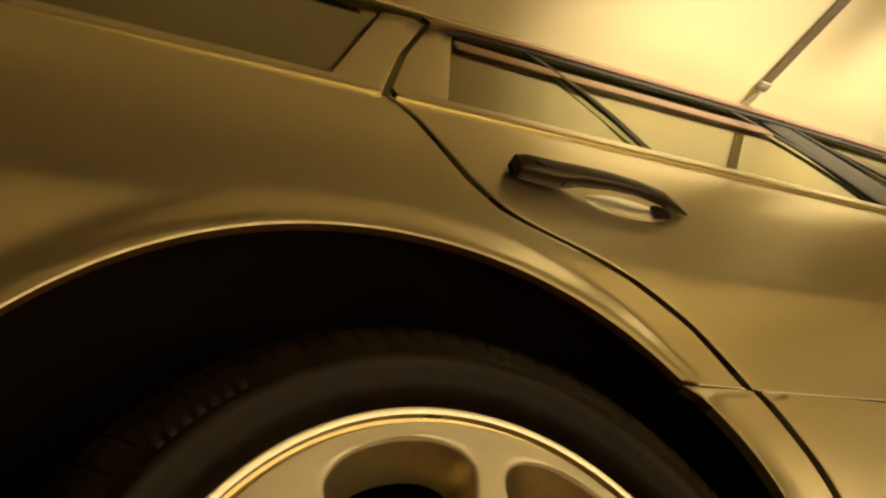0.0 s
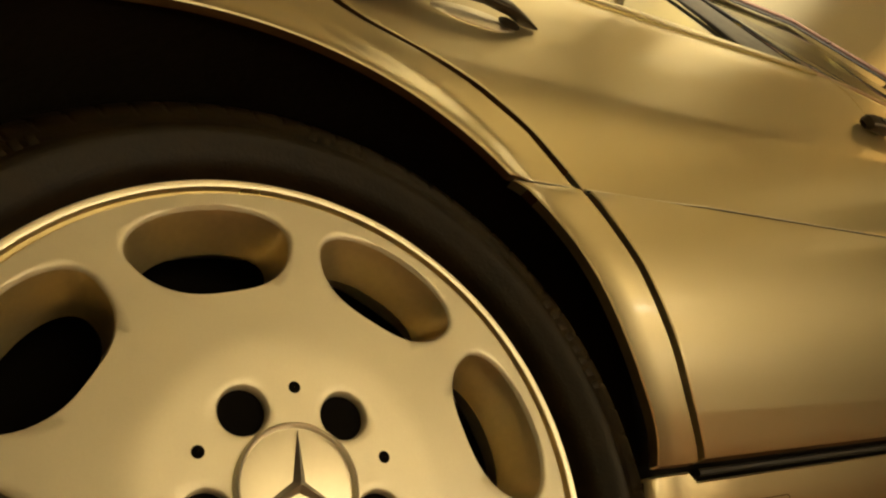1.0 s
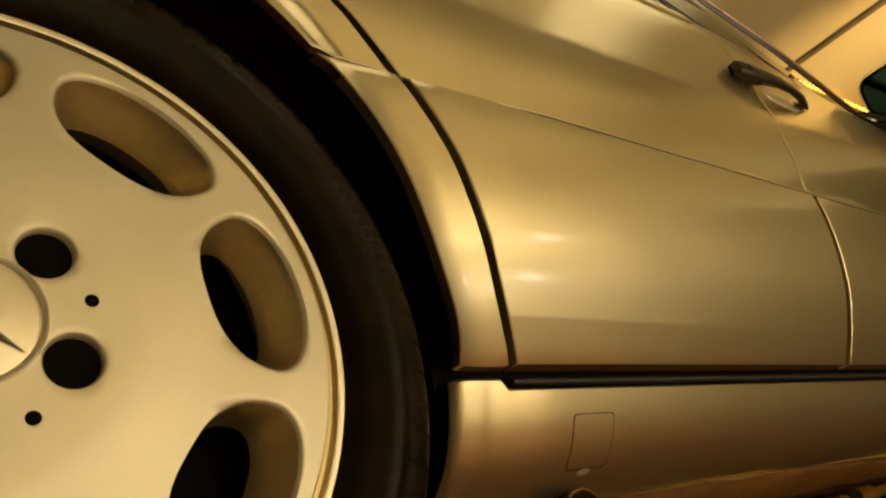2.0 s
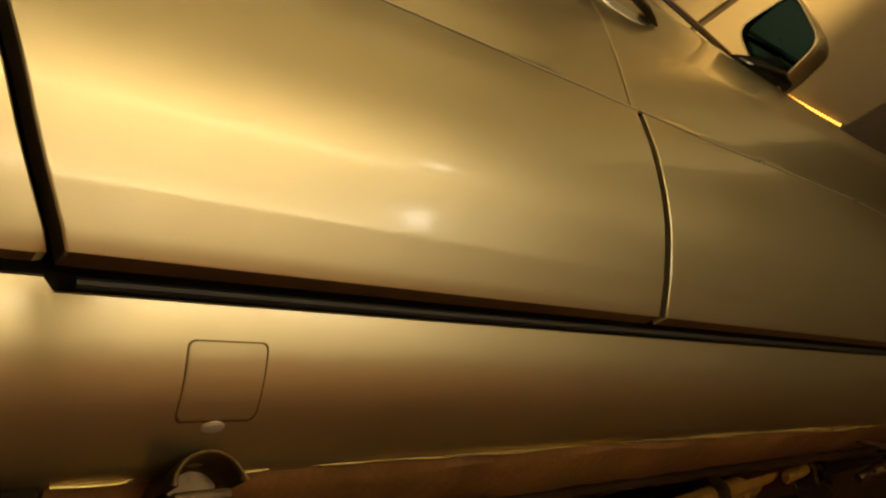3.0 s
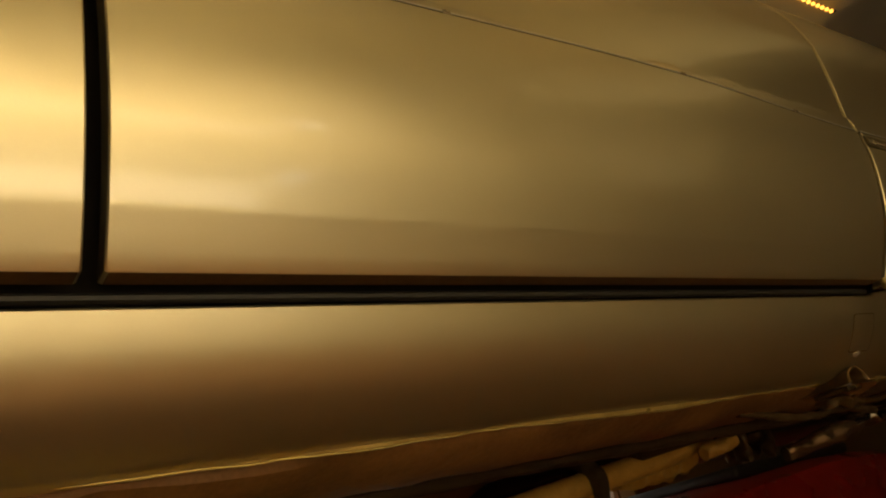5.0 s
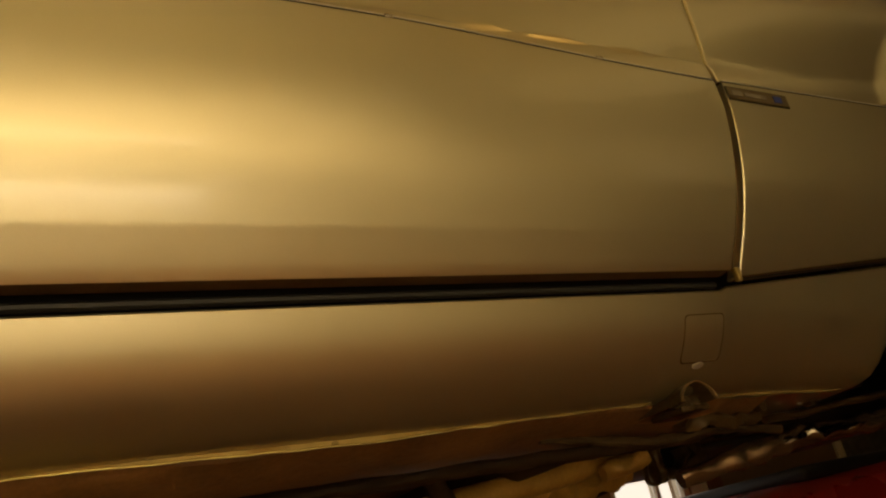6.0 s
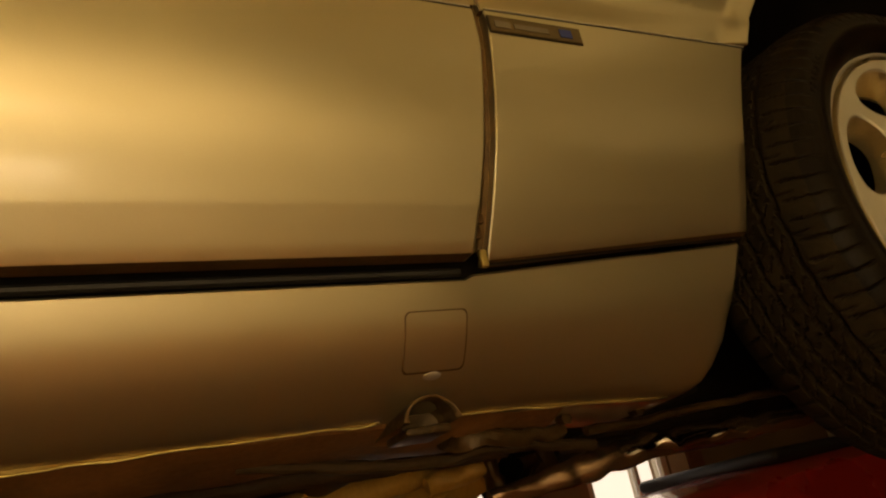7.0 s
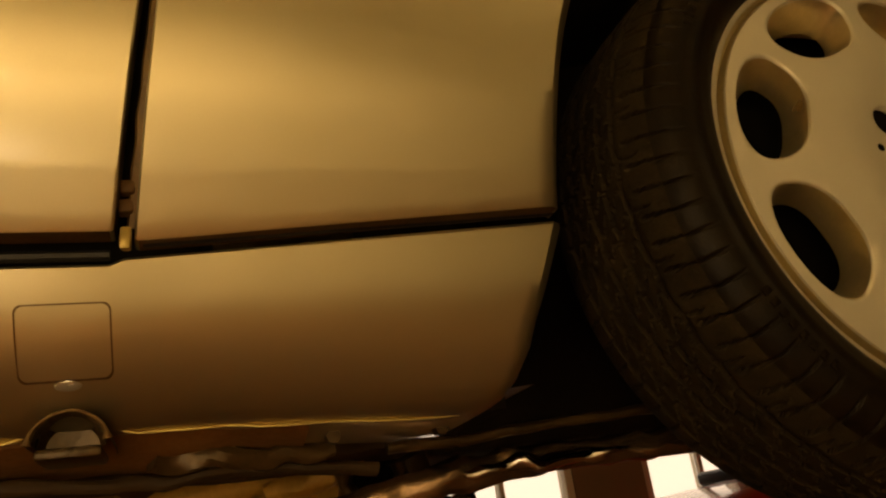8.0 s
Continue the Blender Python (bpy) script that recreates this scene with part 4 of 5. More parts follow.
for x in (0.35, 1.25):
    for y in (0.42, 1.32):
        bm = boxed(x - 0.1, x + 0.42, y - 0.25, y + 0.25, 0.10, 0.30, bevel=0.06, seg=3)
        box(bm, x - 0.22, x - 0.05, y - 0.24, y + 0.24, 0.2, 0.72, bevel=0.06, seg=3)
        box(bm, x - 0.22, x - 0.12, y - 0.13, y + 0.13, 0.74, 0.90, bevel=0.04, seg=3)
        part("seat", bm, CABIN, car, "pale upholstered seat")


# ---- mirrors ----
for flip in (False, True):
    def my(y):
        return FAR - y if flip else y
    def face(a, s, su=0.066, sv=0.078):
        c, d = math.cos(a), math.sin(a)
        u = math.copysign(abs(c) ** 0.4, c) * su * s
        v = math.copysign(abs(d) ** 0.4, d) * sv * s
        return my(0.004 - u), 0.622 + v + 0.36 * u * (0.5 - v / (2 * sv))
    turn = [2 * math.pi * k / 40 for k in range(41)]
    bm = bmesh.new()
    sheet(bm, [[(x - 0.10 * ((FAR - face(a, 1)[0] if flip else face(a, 1)[0]) - 0.0), *face(a, s)) for a in turn] for x, s in ((1.890, 0.02), (1.885, 0.45), (1.865, 0.75), (1.835, 0.93), (1.800, 1.0), (1.771, 1.0), (1.768, 0.975), (1.768, 0.93))])
    mir = part("door_mirror", bm, PAINT, car, "silver door mirror with a black foot")
    bm = bmesh.new()
    sheet(bm, [[(x, *face(a, s)) for a in turn] for x, s in ((1.771, 0.935), (1.771, 0.90), (1.780, 0.86), (1.782, 0.02))])
    part("bezel", bm, GLOSSBLACK, mir, "black inner bezel")
    bm = bmesh.new()
    sheet(bm, [[(1.774, *face(a, s)) for a in turn] for s in (0.90, 0.5, 0.02)])
    part("mirror_glass", bm, MIRROR, mir, "green tinted mirror glass")
    bm = bmesh.new()
    rows = []
    for x, y, z, a, b in ((1.600, 0.064, 0.562, 0.003, 0.003), (1.64, 0.060, 0.562, 0.014, 0.010), (1.70, 0.052, 0.560, 0.024, 0.016), (1.755, 0.046, 0.558, 0.032, 0.026), (1.80, 0.050, 0.556, 0.028, 0.026), (1.825, 0.060, 0.556, 0.014, 0.014)):
        rows.append([(x, my(y - a * math.copysign(abs(math.cos(t)) ** 0.6, math.cos(t))), z + b * math.copysign(abs(math.sin(t)) ** 0.6, math.sin(t))) for t in [2 * math.pi * k / 24 for k in range(25)]])
    sheet(bm, rows)
    part("mirror_foot", bm, GLOSSBLACK, mir, "black plastic mirror foot")
    # white patch standing in for daylight reflected on the door
    bm = bmesh.new()
    sheet(bm, [[(1.622 + 0.030 * u, my(skin(1.64, 0.545 - 0.020 * v) - 0.002 - 0.003 * math.sin(math.pi * v)), 0.552 - 0.004 * u - 0.022 * v * (1 - 0.5 * u)) for u in (0, 0.5, 1)] for v in (0, 0.25, 0.5, 0.75, 1)])
    part("foot_glint", bm, GLINTWHITE, mir, "small white patch for a daylight reflection under the mirror foot")

# ---- wing badge ----
for flip in (False,):
    def plate(name, x0, x1, dz0, dz1, lift, mat, parent, label=""):
        rows = []
        for k in range(3):
            v = k / 2
            rows.append([(x, skin(x, 0.2) - lift, 0.2155 - 0.035 * (x - 2.155) + dz0 + (dz1 - dz0) * v) for x in (x0, (x0 + x1) / 2, x1)])
        return part(name, flanged(bmesh.new(), rows, flip, 0.002, 0.0003), mat, parent, label)
    bd = plate("badge", 2.1710, 2.2750, -0.0190, 0.0, 0.0012, HANDLE, car, "small oblong badge with a blue field")
    for args in (("badge_field", 2.1722, 2.2738, -0.0178, -0.0012, 0.0020, BADGE), ("badge_bar", 2.1770, 2.1940, -0.0138, -0.0060, 0.0026, BADGEINK), ("badge_bar", 2.1980, 2.2360, -0.0130, -0.0070, 0.0026, BADGEINK), ("badge_blue", 2.2490, 2.2630, -0.0140, -0.0050, 0.0026, BADGEBLUE)):
        o = plate(*args, bd)
        o.location = (0, 0, 0)


# ---- wheels ----
def wheel_rim():
    bm = bmesh.new()

    def face_y(r):
        return interp(r, [0, 0.045, 0.095, 0.138, 0.169, 0.205, 0.217], [0.0025, 0.002, 0.002, 0.0080, 0.0130, 0.0172, 0.0185])

    def pt(r, a, y=None):
        return (r * math.cos(a), face_y(r) if y is None else y, r * math.sin(a))
    # eight oval windows
    n = 40
    for s in range(8):
        mid = radians(45 * s + 16.9)
        ra, rb = 0.0865, 0.2165
        rim_pts = []
        for k in range(n):
            t = k / n * 4
            side, u = int(t), t - int(t)
            if side == 0:
                a, r = -1 + 2 * u, ra
            elif side == 1:
                a, r = 1, ra + (rb - ra) * u
            elif side == 2:
                a, r = 1 - 2 * u, rb
            else:
                a, r = -1, rb - (rb - ra) * u
            rim_pts.append((r, mid + a * math.pi / 8))

        def oval(k, sc, sct=None):
            sct = sc if sct is None else sct
            t = -3 * math.pi / 4 + 2 * math.pi * k / n
            c, d = math.cos(t), math.sin(t)
            ct, dt = math.copysign(abs(c) ** 0.82, c), math.copysign(abs(d) ** 0.82, d)
            tang, rad = 0.0540 * ct * sct, 0.0350 * dt * sc
            r = 0.1700 + rad
            return r, mid + tang / 0.169 * (1 + 0.10 * dt)
        rings = []
        for j in range(7):
            v = j / 6
            ring = []
            for k in range(n):
                ro, ao = rim_pts[k]
                ri, ai = oval(k, 1.045)
                ring.append(bm.verts.new(pt(ro + (ri - ro) * v, ao + (ai - ao) * v)))
            rings.append(ring)
        for sc, dy in ((1.03, 0.0010), (1.0, 0.0032), (0.92, 0.012), (0.82, 0.022), (0.74, 0.031), (0.71, 0.036)):
            ring = []
            for k in range(n):
                r, a = oval(k, sc, 1 - (1 - sc) * 0.45)
                r -= 0.0105 * (dy / 0.036)
                ring.append(bm.verts.new(pt(r, a, face_y(r) + dy)))
            rings.append(ring)
        # the window walls take a browner alloy for the shade inside them
        for j, (a, b) in enumerate(zip(rings, rings[1:])):
            for k in range(n):
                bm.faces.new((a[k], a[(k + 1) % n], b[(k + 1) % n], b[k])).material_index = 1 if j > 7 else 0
    # hub with five bolt holes
    n = 32
    for s in range(5):
        mid = radians(72 * s + 54)
        ra, rb = 0.0385, 0.0890
        rings = []
        for j in range(5):
            v = j / 4
            ring = []
            for k in range(n):
                t = k / n * 4
                side, u = int(t), t - int(t)
                if side == 0:
                    a, r = -1 + 2 * u, ra
                elif side == 1:
                    a, r = 1, ra + (rb - ra) * u
                elif side == 2:
                    a, r = 1 - 2 * u, rb
                else:
                    a, r = -1, rb - (rb - ra) * u
                a = mid + a * math.pi / 5
                tt = -3 * math.pi / 4 + 2 * math.pi * k / n
                # the bolt circle, as a ring round (0.056, mid)
                bx = 0.056 + 0.0172 * math.sin(tt)
                by = 0.0172 * math.cos(tt)
                px, pz = bx * math.cos(mid) - by * math.sin(mid), bx * math.sin(mid) + by * math.cos(mid)
                ox, oz = r * math.cos(a), r * math.sin(a)
                ring.append(bm.verts.new((ox + (px - ox) * v, 0.0021, oz + (pz - oz) * v)))
            rings.append(ring)
        for q, y in ((0.0162, 0.0026), (0.0152, 0.0050), (0.0150, 0.0085)):
            ring = []
            for k in range(n):
                tt = -3 * math.pi / 4 + 2 * math.pi * k / n
                bx, by = 0.056 + q * math.sin(tt), q * math.cos(tt)
                ring.append(bm.verts.new((bx * math.cos(mid) - by * math.sin(mid), y, bx * math.sin(mid) + by * math.cos(mid))))
            rings.append(ring)
        for a, b in zip(rings, rings[1:]):
            for k in range(n):
                bm.faces.new((a[k], a[(k + 1) % n], b[(k + 1) % n], b[k]))
    bmesh.ops.remove_doubles(bm, verts=bm.verts, dist=0.0002)
    return mesh_of("wheel", bm, [ALLOY, ALLOY_SHADE], angle=0.9)


def tyre_mesh():
    """Tyre with ribs, grooves and curved cross cuts on the shoulders."""
    prof = [(0.226, 0.045), (0.2275, 0.026), (0.230, 0.020), (0.236, 0.012), (0.244, 0.007), (0.252, 0.004), (0.256, 0.0015), (0.262, 0.0005), (0.266, 0.0010), (0.2675, 0.0030), (0.274, 0.0035), (0.282, 0.006), (0.289, 0.010), (0.2945, 0.0155), (0.2985, 0.021), (0.3015, 0.027), (0.3040, 0.034), (0.3060, 0.041), (0.3075, 0.048)]
    ys = [0.048 + 0.0020 * k for k in range(1, 63)]
    for y in ys:
        prof.append((0.3078 + 0.0035 * (1 - ((y - 0.115) / 0.07) ** 2), y))
    prof += [(0.304, 0.186), (0.297, 0.199), (0.285, 0.208), (0.262, 0.213), (0.240, 0.205), (0.228, 0.190), (0.222, 0.185)]
    n = 1120
    rows, cut = [], []
    for r, y in prof:
        row = []
        for k in range(n):
            a = 2 * math.pi * k / n
            d = 0.0
            if 0.005 < y < 0.19 and r > 0.281:
                ph = a * 80 / (2 * math.pi)
                # round grooves
                for gy in (0.060, 0.084, 0.110, 0.136, 0.158):
                    if abs(y - gy - 0.0007 * math.sin(ph * math.pi)) < 0.0022:
                        d = 0.0075
                # long curved cuts on the shoulder, hooked cuts on the ribs
                bend = 7.0 * max(0.0, y - 0.004) ** 1.5 / 0.05 ** 0.5
                if y < 0.052 and (ph + bend) % 1.0 < 0.085:
                    d = max(d, 0.0045 if y > 0.024 else 0.0022)
                if 0.034 < y < 0.060 and (ph * 0.5 + bend * 0.5 + 0.2) % 1.0 < 0.045:
                    d = max(d, 0.003)
                if 0.060 < y < 0.158:
                    u = ((y - 0.060) % 0.0245) / 0.0245
                    hook = 1.1 * u + 0.55 * math.sin(u * 6.283)
                    if (ph + hook + int((y - 0.060) / 0.0245) * 0.4) % 1.0 < 0.125:
                        d = max(d, 0.0042)
                if y > 0.160 and (ph - bend * 0.4) % 1.0 < 0.13:
                    d = max(d, 0.004)
            row.append(((r - d) * math.cos(a), y, (r - d) * math.sin(a)))
            cut.append(d)
        rows.append(row)
    verts = [p for row in rows for p in row]
    faces = [(i * n + k, i * n + (k + 1) % n, (i + 1) * n + (k + 1) % n, (i + 1) * n + k) for i in range(len(rows) - 1) for k in range(n)]
    me = bpy.data.meshes.new("tyre")
    me.from_pydata(verts, [], faces)
    me.materials.append(RUBBER)
    me.materials.append(TREAD)
    split = 14 * n
    for p in me.polygons:
        depths = [cut[v] for v in p.vertices]
        p.use_smooth = max(depths) - min(depths) < 0.001
        p.material_index = 1 if split <= p.index < 82 * n and min(depths) < 0.0005 else 0   # dust lies on the ribs, not in the cuts, whose darker rubber adds shade
    me.update()
    return me


def sidewall_bar():
    """A worn raised bar where the sidewall carries writing that cannot be read."""
    return mesh_of("sidewall_bar", boxed(-0.0045, 0.0045, -0.0009, 0.0018, -0.0034, 0.0034, bevel=0.0008), RUBBER)


def lip_mesh():
    bm = bmesh.new()
    revolve(bm, [(0.2162, 0.0180), (0.2172, 0.0200), (0.2176, 0.0300), (0.2200, 0.0310), (0.2205, 0.0270), (0.2232, 0.0265), (0.2240, 0.0210), (0.2252, 0.0203), (0.2288, 0.0203), (0.2308, 0.0218), (0.2318, 0.026), (0.2300, 0.034), (0.222, 0.050), (0.205, 0.060), (0.200, 0.16), (0.21, 0.20)], 128)
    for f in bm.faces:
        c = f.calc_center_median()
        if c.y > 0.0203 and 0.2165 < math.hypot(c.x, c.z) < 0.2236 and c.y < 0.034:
            f.material_index = 1   # the groove's shade is put into the colour
    return mesh_of("rim_lip", bm, [ALLOY_LIP, ALLOY_SHADE])


def cap_mesh():
    bm = bmesh.new()
    revolve(bm, [(0.0001, -0.0005), (0.030, 0.0002), (0.0352, 0.0010), (0.0358, -0.0016), (0.0372, -0.0024), (0.0386, -0.0012), (0.0392, 0.0022)], 64)
    return mesh_of("centre_cap", bm, ALLOY_LIP)


def star_mesh():
    bm = bmesh.new()
    for k in range(3):
        a = radians(90 + 120 * k)
        d, s = Vector((math.cos(a), 0, math.sin(a))), Vector((-math.sin(a), 0, math.cos(a)))
        top0, tip = bm.verts.new(Vector((0, -0.0042, 0))), bm.verts.new(d * 0.0345 + Vector((0, -0.0008, 0)))
        l, r = bm.verts.new(d * 0.0022 + s * 0.0040 + Vector((0, -0.0004, 0))), bm.verts.new(d * 0.0022 - s * 0.0040 + Vector((0, -0.0004, 0)))
        bm.faces.new((top0, l, tip))
        bm.faces.new((top0, tip, r))
    return mesh_of("spoke_mark", bm, STEEL, False)


# black disc in place of the shade behind the rim windows
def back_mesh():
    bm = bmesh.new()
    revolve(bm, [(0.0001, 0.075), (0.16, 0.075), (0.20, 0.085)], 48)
    return mesh_of("rim_shade_disc", bm, HOLE)


# the shade down each bolt hole is a black disc
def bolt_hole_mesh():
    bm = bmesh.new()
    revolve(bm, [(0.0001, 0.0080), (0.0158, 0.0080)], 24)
    return mesh_of("bolt_hole_shade", bm, HOLE)


# the small holes' shade is a black disc as well
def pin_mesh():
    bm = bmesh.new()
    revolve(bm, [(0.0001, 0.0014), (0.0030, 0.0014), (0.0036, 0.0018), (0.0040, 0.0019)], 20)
    return mesh_of("pin_hole_shade", bm, HOLE)


BAR = sidewall_bar()
RIM, TYRE, LIP, CAP, STAR, BACK, PIN, BOLT = wheel_rim(), tyre_mesh(), lip_mesh(), cap_mesh(), star_mesh(), back_mesh(), pin_mesh(), bolt_hole_mesh()


def wheel(at, spin, steer, camber, far):
    """spin: degrees by which the wheel stands turned; steer turns the face forwards."""
    m = Matrix.Translation(at) @ Matrix.Rotation(radians(steer), 4, "Z") @ Matrix.Rotation(radians(camber), 4, "X")
    if far:
        m = m @ Matrix.Rotation(math.pi, 4, "Z")
    m = m @ Matrix.Rotation(radians(-spin), 4, "Y")
    w = part("wheel", RIM, None, car, "eight-hole silver alloy wheel with a black tyre", m=Matrix.Translation(BASE[car.name]) @ m)
    ty = part("tyre", TYRE, None, w, "worn black tyre with dusty tread ribs")
    if not far:
        for start, count in ((18, 8), (76, 5), (128, 7), (198, 8), (256, 5), (308, 7)):
            for k in range(count):
                a = radians(start + 2.3 * k)
                part("sidewall_bar", BAR, None, ty, m=Matrix.Rotation(-a, 4, "Y") @ Matrix.Translation((0.2715, 0.0037, 0)))
    part("rim_lip", LIP, None, w)
    # the windows of the rim stand 19 degrees from the bolts
    c = part("centre_cap", CAP, None, w, "round centre cap with three raised blades")
    part("raised_mark", STAR, None, c)
    part("rim_shade_disc", BACK, None, w)
    for k in range(5):
        a = radians(90 + 72 * k)
        part("pin_hole_shade", PIN, None, w, m=Matrix.Translation((0.0623 * math.cos(a), 0, 0.0623 * math.sin(a))))
    for k in range(5):
        a = radians(72 * k + 54)
        part("bolt_hole_shade", BOLT, None, w, m=Matrix.Translation((0.056 * math.cos(a), 0, 0.056 * math.sin(a))))
    return w


wheel((0, 0, 0), -6, 0, 0, False)
wheel((2.850, 0.019, 0.044), 9, 1.7, -1.2, False)
wheel((0, FAR, 0), 30, 0, 0, True)

# ---- underneath the car ----
def sheet_of(rows):
    bm = bmesh.new()
    sheet(bm, rows)
    return bm


bm = bmesh.new()
rows = []
for k in range(60):
    x = 0.42 + 0.035 * k
    row = []
    for j in range(30):
        y = 0.20 + 0.045 * j
        rib = 0.012 * (1 if (int((y - 0.2) / 0.09) % 2 == 0 and 0.7 < x < 2.0) else 0)
        z = -0.105 - rib + 0.10 * math.exp(-((y - FAR / 2) / 0.16) ** 2) + 0.003 * math.sin(23 * x)
        row.append((x, y, z))
    rows.append(row)
sheet(bm, rows)
part("floor_pan", bm, UNDER, car, "brown undersealed floor pan")
for y, flip in ((0.36, False), (FAR - 0.46, True)):
    bm = boxed(0.5, 2.45, y + 0.06 * (1 - 2 * flip), y + 0.10 + 0.06 * (1 - 2 * flip), -0.126, -0.08, bevel=0.014, seg=2)
    bmesh.ops.subdivide_edges(bm, edges=[e for e in bm.edges if e.calc_length() > 1.0], cuts=70)
    gnarl(bm, 0.006, 22.0)
    part("chassis_rail", bm, TARRED, car, "brown undersealed chassis rail")
bm = bmesh.new()
tube(bm, [(-1.2, 0.62, -0.13), (-0.4, 0.62, -0.12), (0.4, 0.72, -0.165), (1.0, 0.76, -0.175), (1.9, 0.77, -0.160), (2.4, 0.72, -0.105)], 0.029, 16)
tube(bm, [(0.75, 0.76, -0.165), (0.80, 0.76, -0.165), (1.45, 0.76, -0.165), (1.50, 0.76, -0.165)], [0.03, 0.075, 0.075, 0.03], 20)
part("exhaust", bm, PIPE, car, "heat-stained steel exhaust pipe and silencer")
for k, (y, z) in enumerate(((0.27, -0.121), (0.295, -0.123))):
    bm = bmesh.new()
    tube(bm, [(0.45, y, z), (1.2, y, z - 0.004), (2.0, y, z), (2.3, y + 0.03, z + 0.02)], 0.0042, 8)
    part("brake_pipe", bm, TARRED, car)
part("cross_member", tube(bmesh.new(), [(2.12, 0.33, -0.10), (2.12, 0.42, -0.105), (2.12, FAR - 0.42, -0.105), (2.12, FAR - 0.33, -0.10)], [0.02, 0.03, 0.03, 0.02], 16), TARRED, car, "oily steel cross member")
part("subframe", boxed(2.48, 3.10, 0.62, FAR - 0.62, -0.118, -0.03, bevel=0.03, seg=3), TARRED, car, "oily front subframe")
part("engine_tray", boxed(2.55, 3.4, 0.64, FAR - 0.64, -0.130, -0.112, bevel=0.012), BLACKPL, car, "black engine undertray")
for side in (0, 1):
    def sy(y):
        return FAR - y if side else y
    def bent(points, radii, n, amp, sides=14):
        pts, rad = finer([(x, sy(y), z) for x, y, z in points], radii, n)
        return gnarl(tube(bmesh.new(), pts, rad, sides), amp, 34.0)
    bm = bent([(1.70, 0.60, -0.172), (1.90, 0.60, -0.158), (2.00, 0.60, -0.150), (2.12, 0.60, -0.142), (2.25, 0.60, -0.130), (2.36, 0.60, -0.117)], [0.016, 0.020, 0.021, 0.022, 0.020, 0.008], 60, 0.0012)
    part("wax_coated_pipe", bm, OCHRE, car, "ochre waxed pipe under the floor")
    bm = bent([(2.27, 0.56, -0.150), (2.33, 0.55, -0.138), (2.375, 0.55, -0.118), (2.40, 0.55, -0.10)], [0.012, 0.018, 0.016, 0.012], 30, 0.008)
    part("wax_coated_bracket", bm, OCHRE, car, "ochre waxed bracket on the chassis")
    part("wax_coated_mount", bent([(2.14, 0.74, -0.128), (2.24, 0.73, -0.138), (2.34, 0.73, -0.142), (2.47, 0.74, -0.138)], [0.022, 0.034, 0.032, 0.016], 40, 0.012), OCHRE, car, "ochre waxed mount under the floor")
    part("pipe_clip", bent([(1.975, 0.60, -0.10), (1.982, 0.575, -0.150), (1.988, 0.585, -0.186)], [0.014, 0.020, 0.013], 12, 0.007, 8), TARRED, car)
    part("control_arm", bent([(2.28, 0.40, -0.190), (2.37, 0.38, -0.178), (2.44, 0.37, -0.168), (2.515, 0.37, -0.158), (2.62, 0.37, -0.157), (2.72, 0.36, -0.156), (2.84, 0.34, -0.152)], [0.012, 0.016, 0.018, 0.018, 0.016, 0.016, 0.016], 60, 0.006), PIPE, car, "shiny oiled steel control arm")
    part("heat_shield", bent([(2.46, 0.355, -0.168), (2.53, 0.35, -0.160), (2.57, 0.35, -0.163), (2.66, 0.345, -0.158)], [0.004, 0.010, 0.009, 0.004], 34, 0.008), CHROME, car, "bright crumpled foil shield")
    part("track_rod", bent([(2.36, 0.285, -0.138), (2.477, 0.29, -0.134), (2.60, 0.29, -0.128), (2.78, 0.28, -0.120)], [0.0065, 0.0055, 0.0055, 0.0065], 20, 0.003, 10), RUST, car)
    part("lower_arm", bent([(2.95, 0.60, -0.06), (2.90, 0.42, -0.09), (2.84, 0.28, -0.12)], [0.026, 0.028, 0.026], 16, 0.004), TARRED, car)
    bm = bmesh.new()
    n = 36
    rows = []
    for rr, yy in ((0.030, 0.238), (0.034, 0.243), (0.035, 0.262), (0.033, 0.285), (0.023, 0.290), (0.022, 0.262), (0.024, 0.243), (0.027, 0.239), (0.030, 0.238)):
        rows.append([(2.405 + 1.15 * rr * math.cos(2 * math.pi * k / n), sy(yy + 0.30), -0.132 + 1.45 * rr * math.sin(2 * math.pi * k / n)) for k in range(n)])
    vs = [[bm.verts.new(p) for p in row] for row in rows]
    for a, b in zip(vs, vs[1:]):
        for k in range(n):
            bm.faces.new((a[k], a[(k + 1) % n], b[(k + 1) % n], b[k]))
    gnarl(bm, 0.016, 30.0)
    b = part("arm_bush", bm, RUST, car, "oily battered ring bush with a dark hollow")
    # black disc for the shade inside the ring
    part("bush_hollow_shade", tube(bmesh.new(), [(2.405, sy(0.568), -0.132), (2.405, sy(0.574), -0.132)], 0.036, 20), HOLE, b).location = (0, 0, 0)
    part("bush_bracket", bent([(2.365, 0.53, -0.085), (2.368, 0.535, -0.115), (2.362, 0.54, -0.145), (2.368, 0.545, -0.175)], [0.024, 0.012, 0.011, 0.016], 26, 0.014), RUST, car)
    part("bush_bracket", bent([(2.465, 0.53, -0.085), (2.455, 0.535, -0.115), (2.460, 0.535, -0.145), (2.445, 0.54, -0.17)], [0.020, 0.014, 0.012, 0.014], 26, 0.014), TARRED, car)
    # the rounded member inside the sill
    rows = []
    for k in range(64):
        x = 0.46 + 0.0288 * k
        sag = 0.004 * math.sin(2.1 * x) + 0.004 * max(0.0, x - 1.9) / 0.4
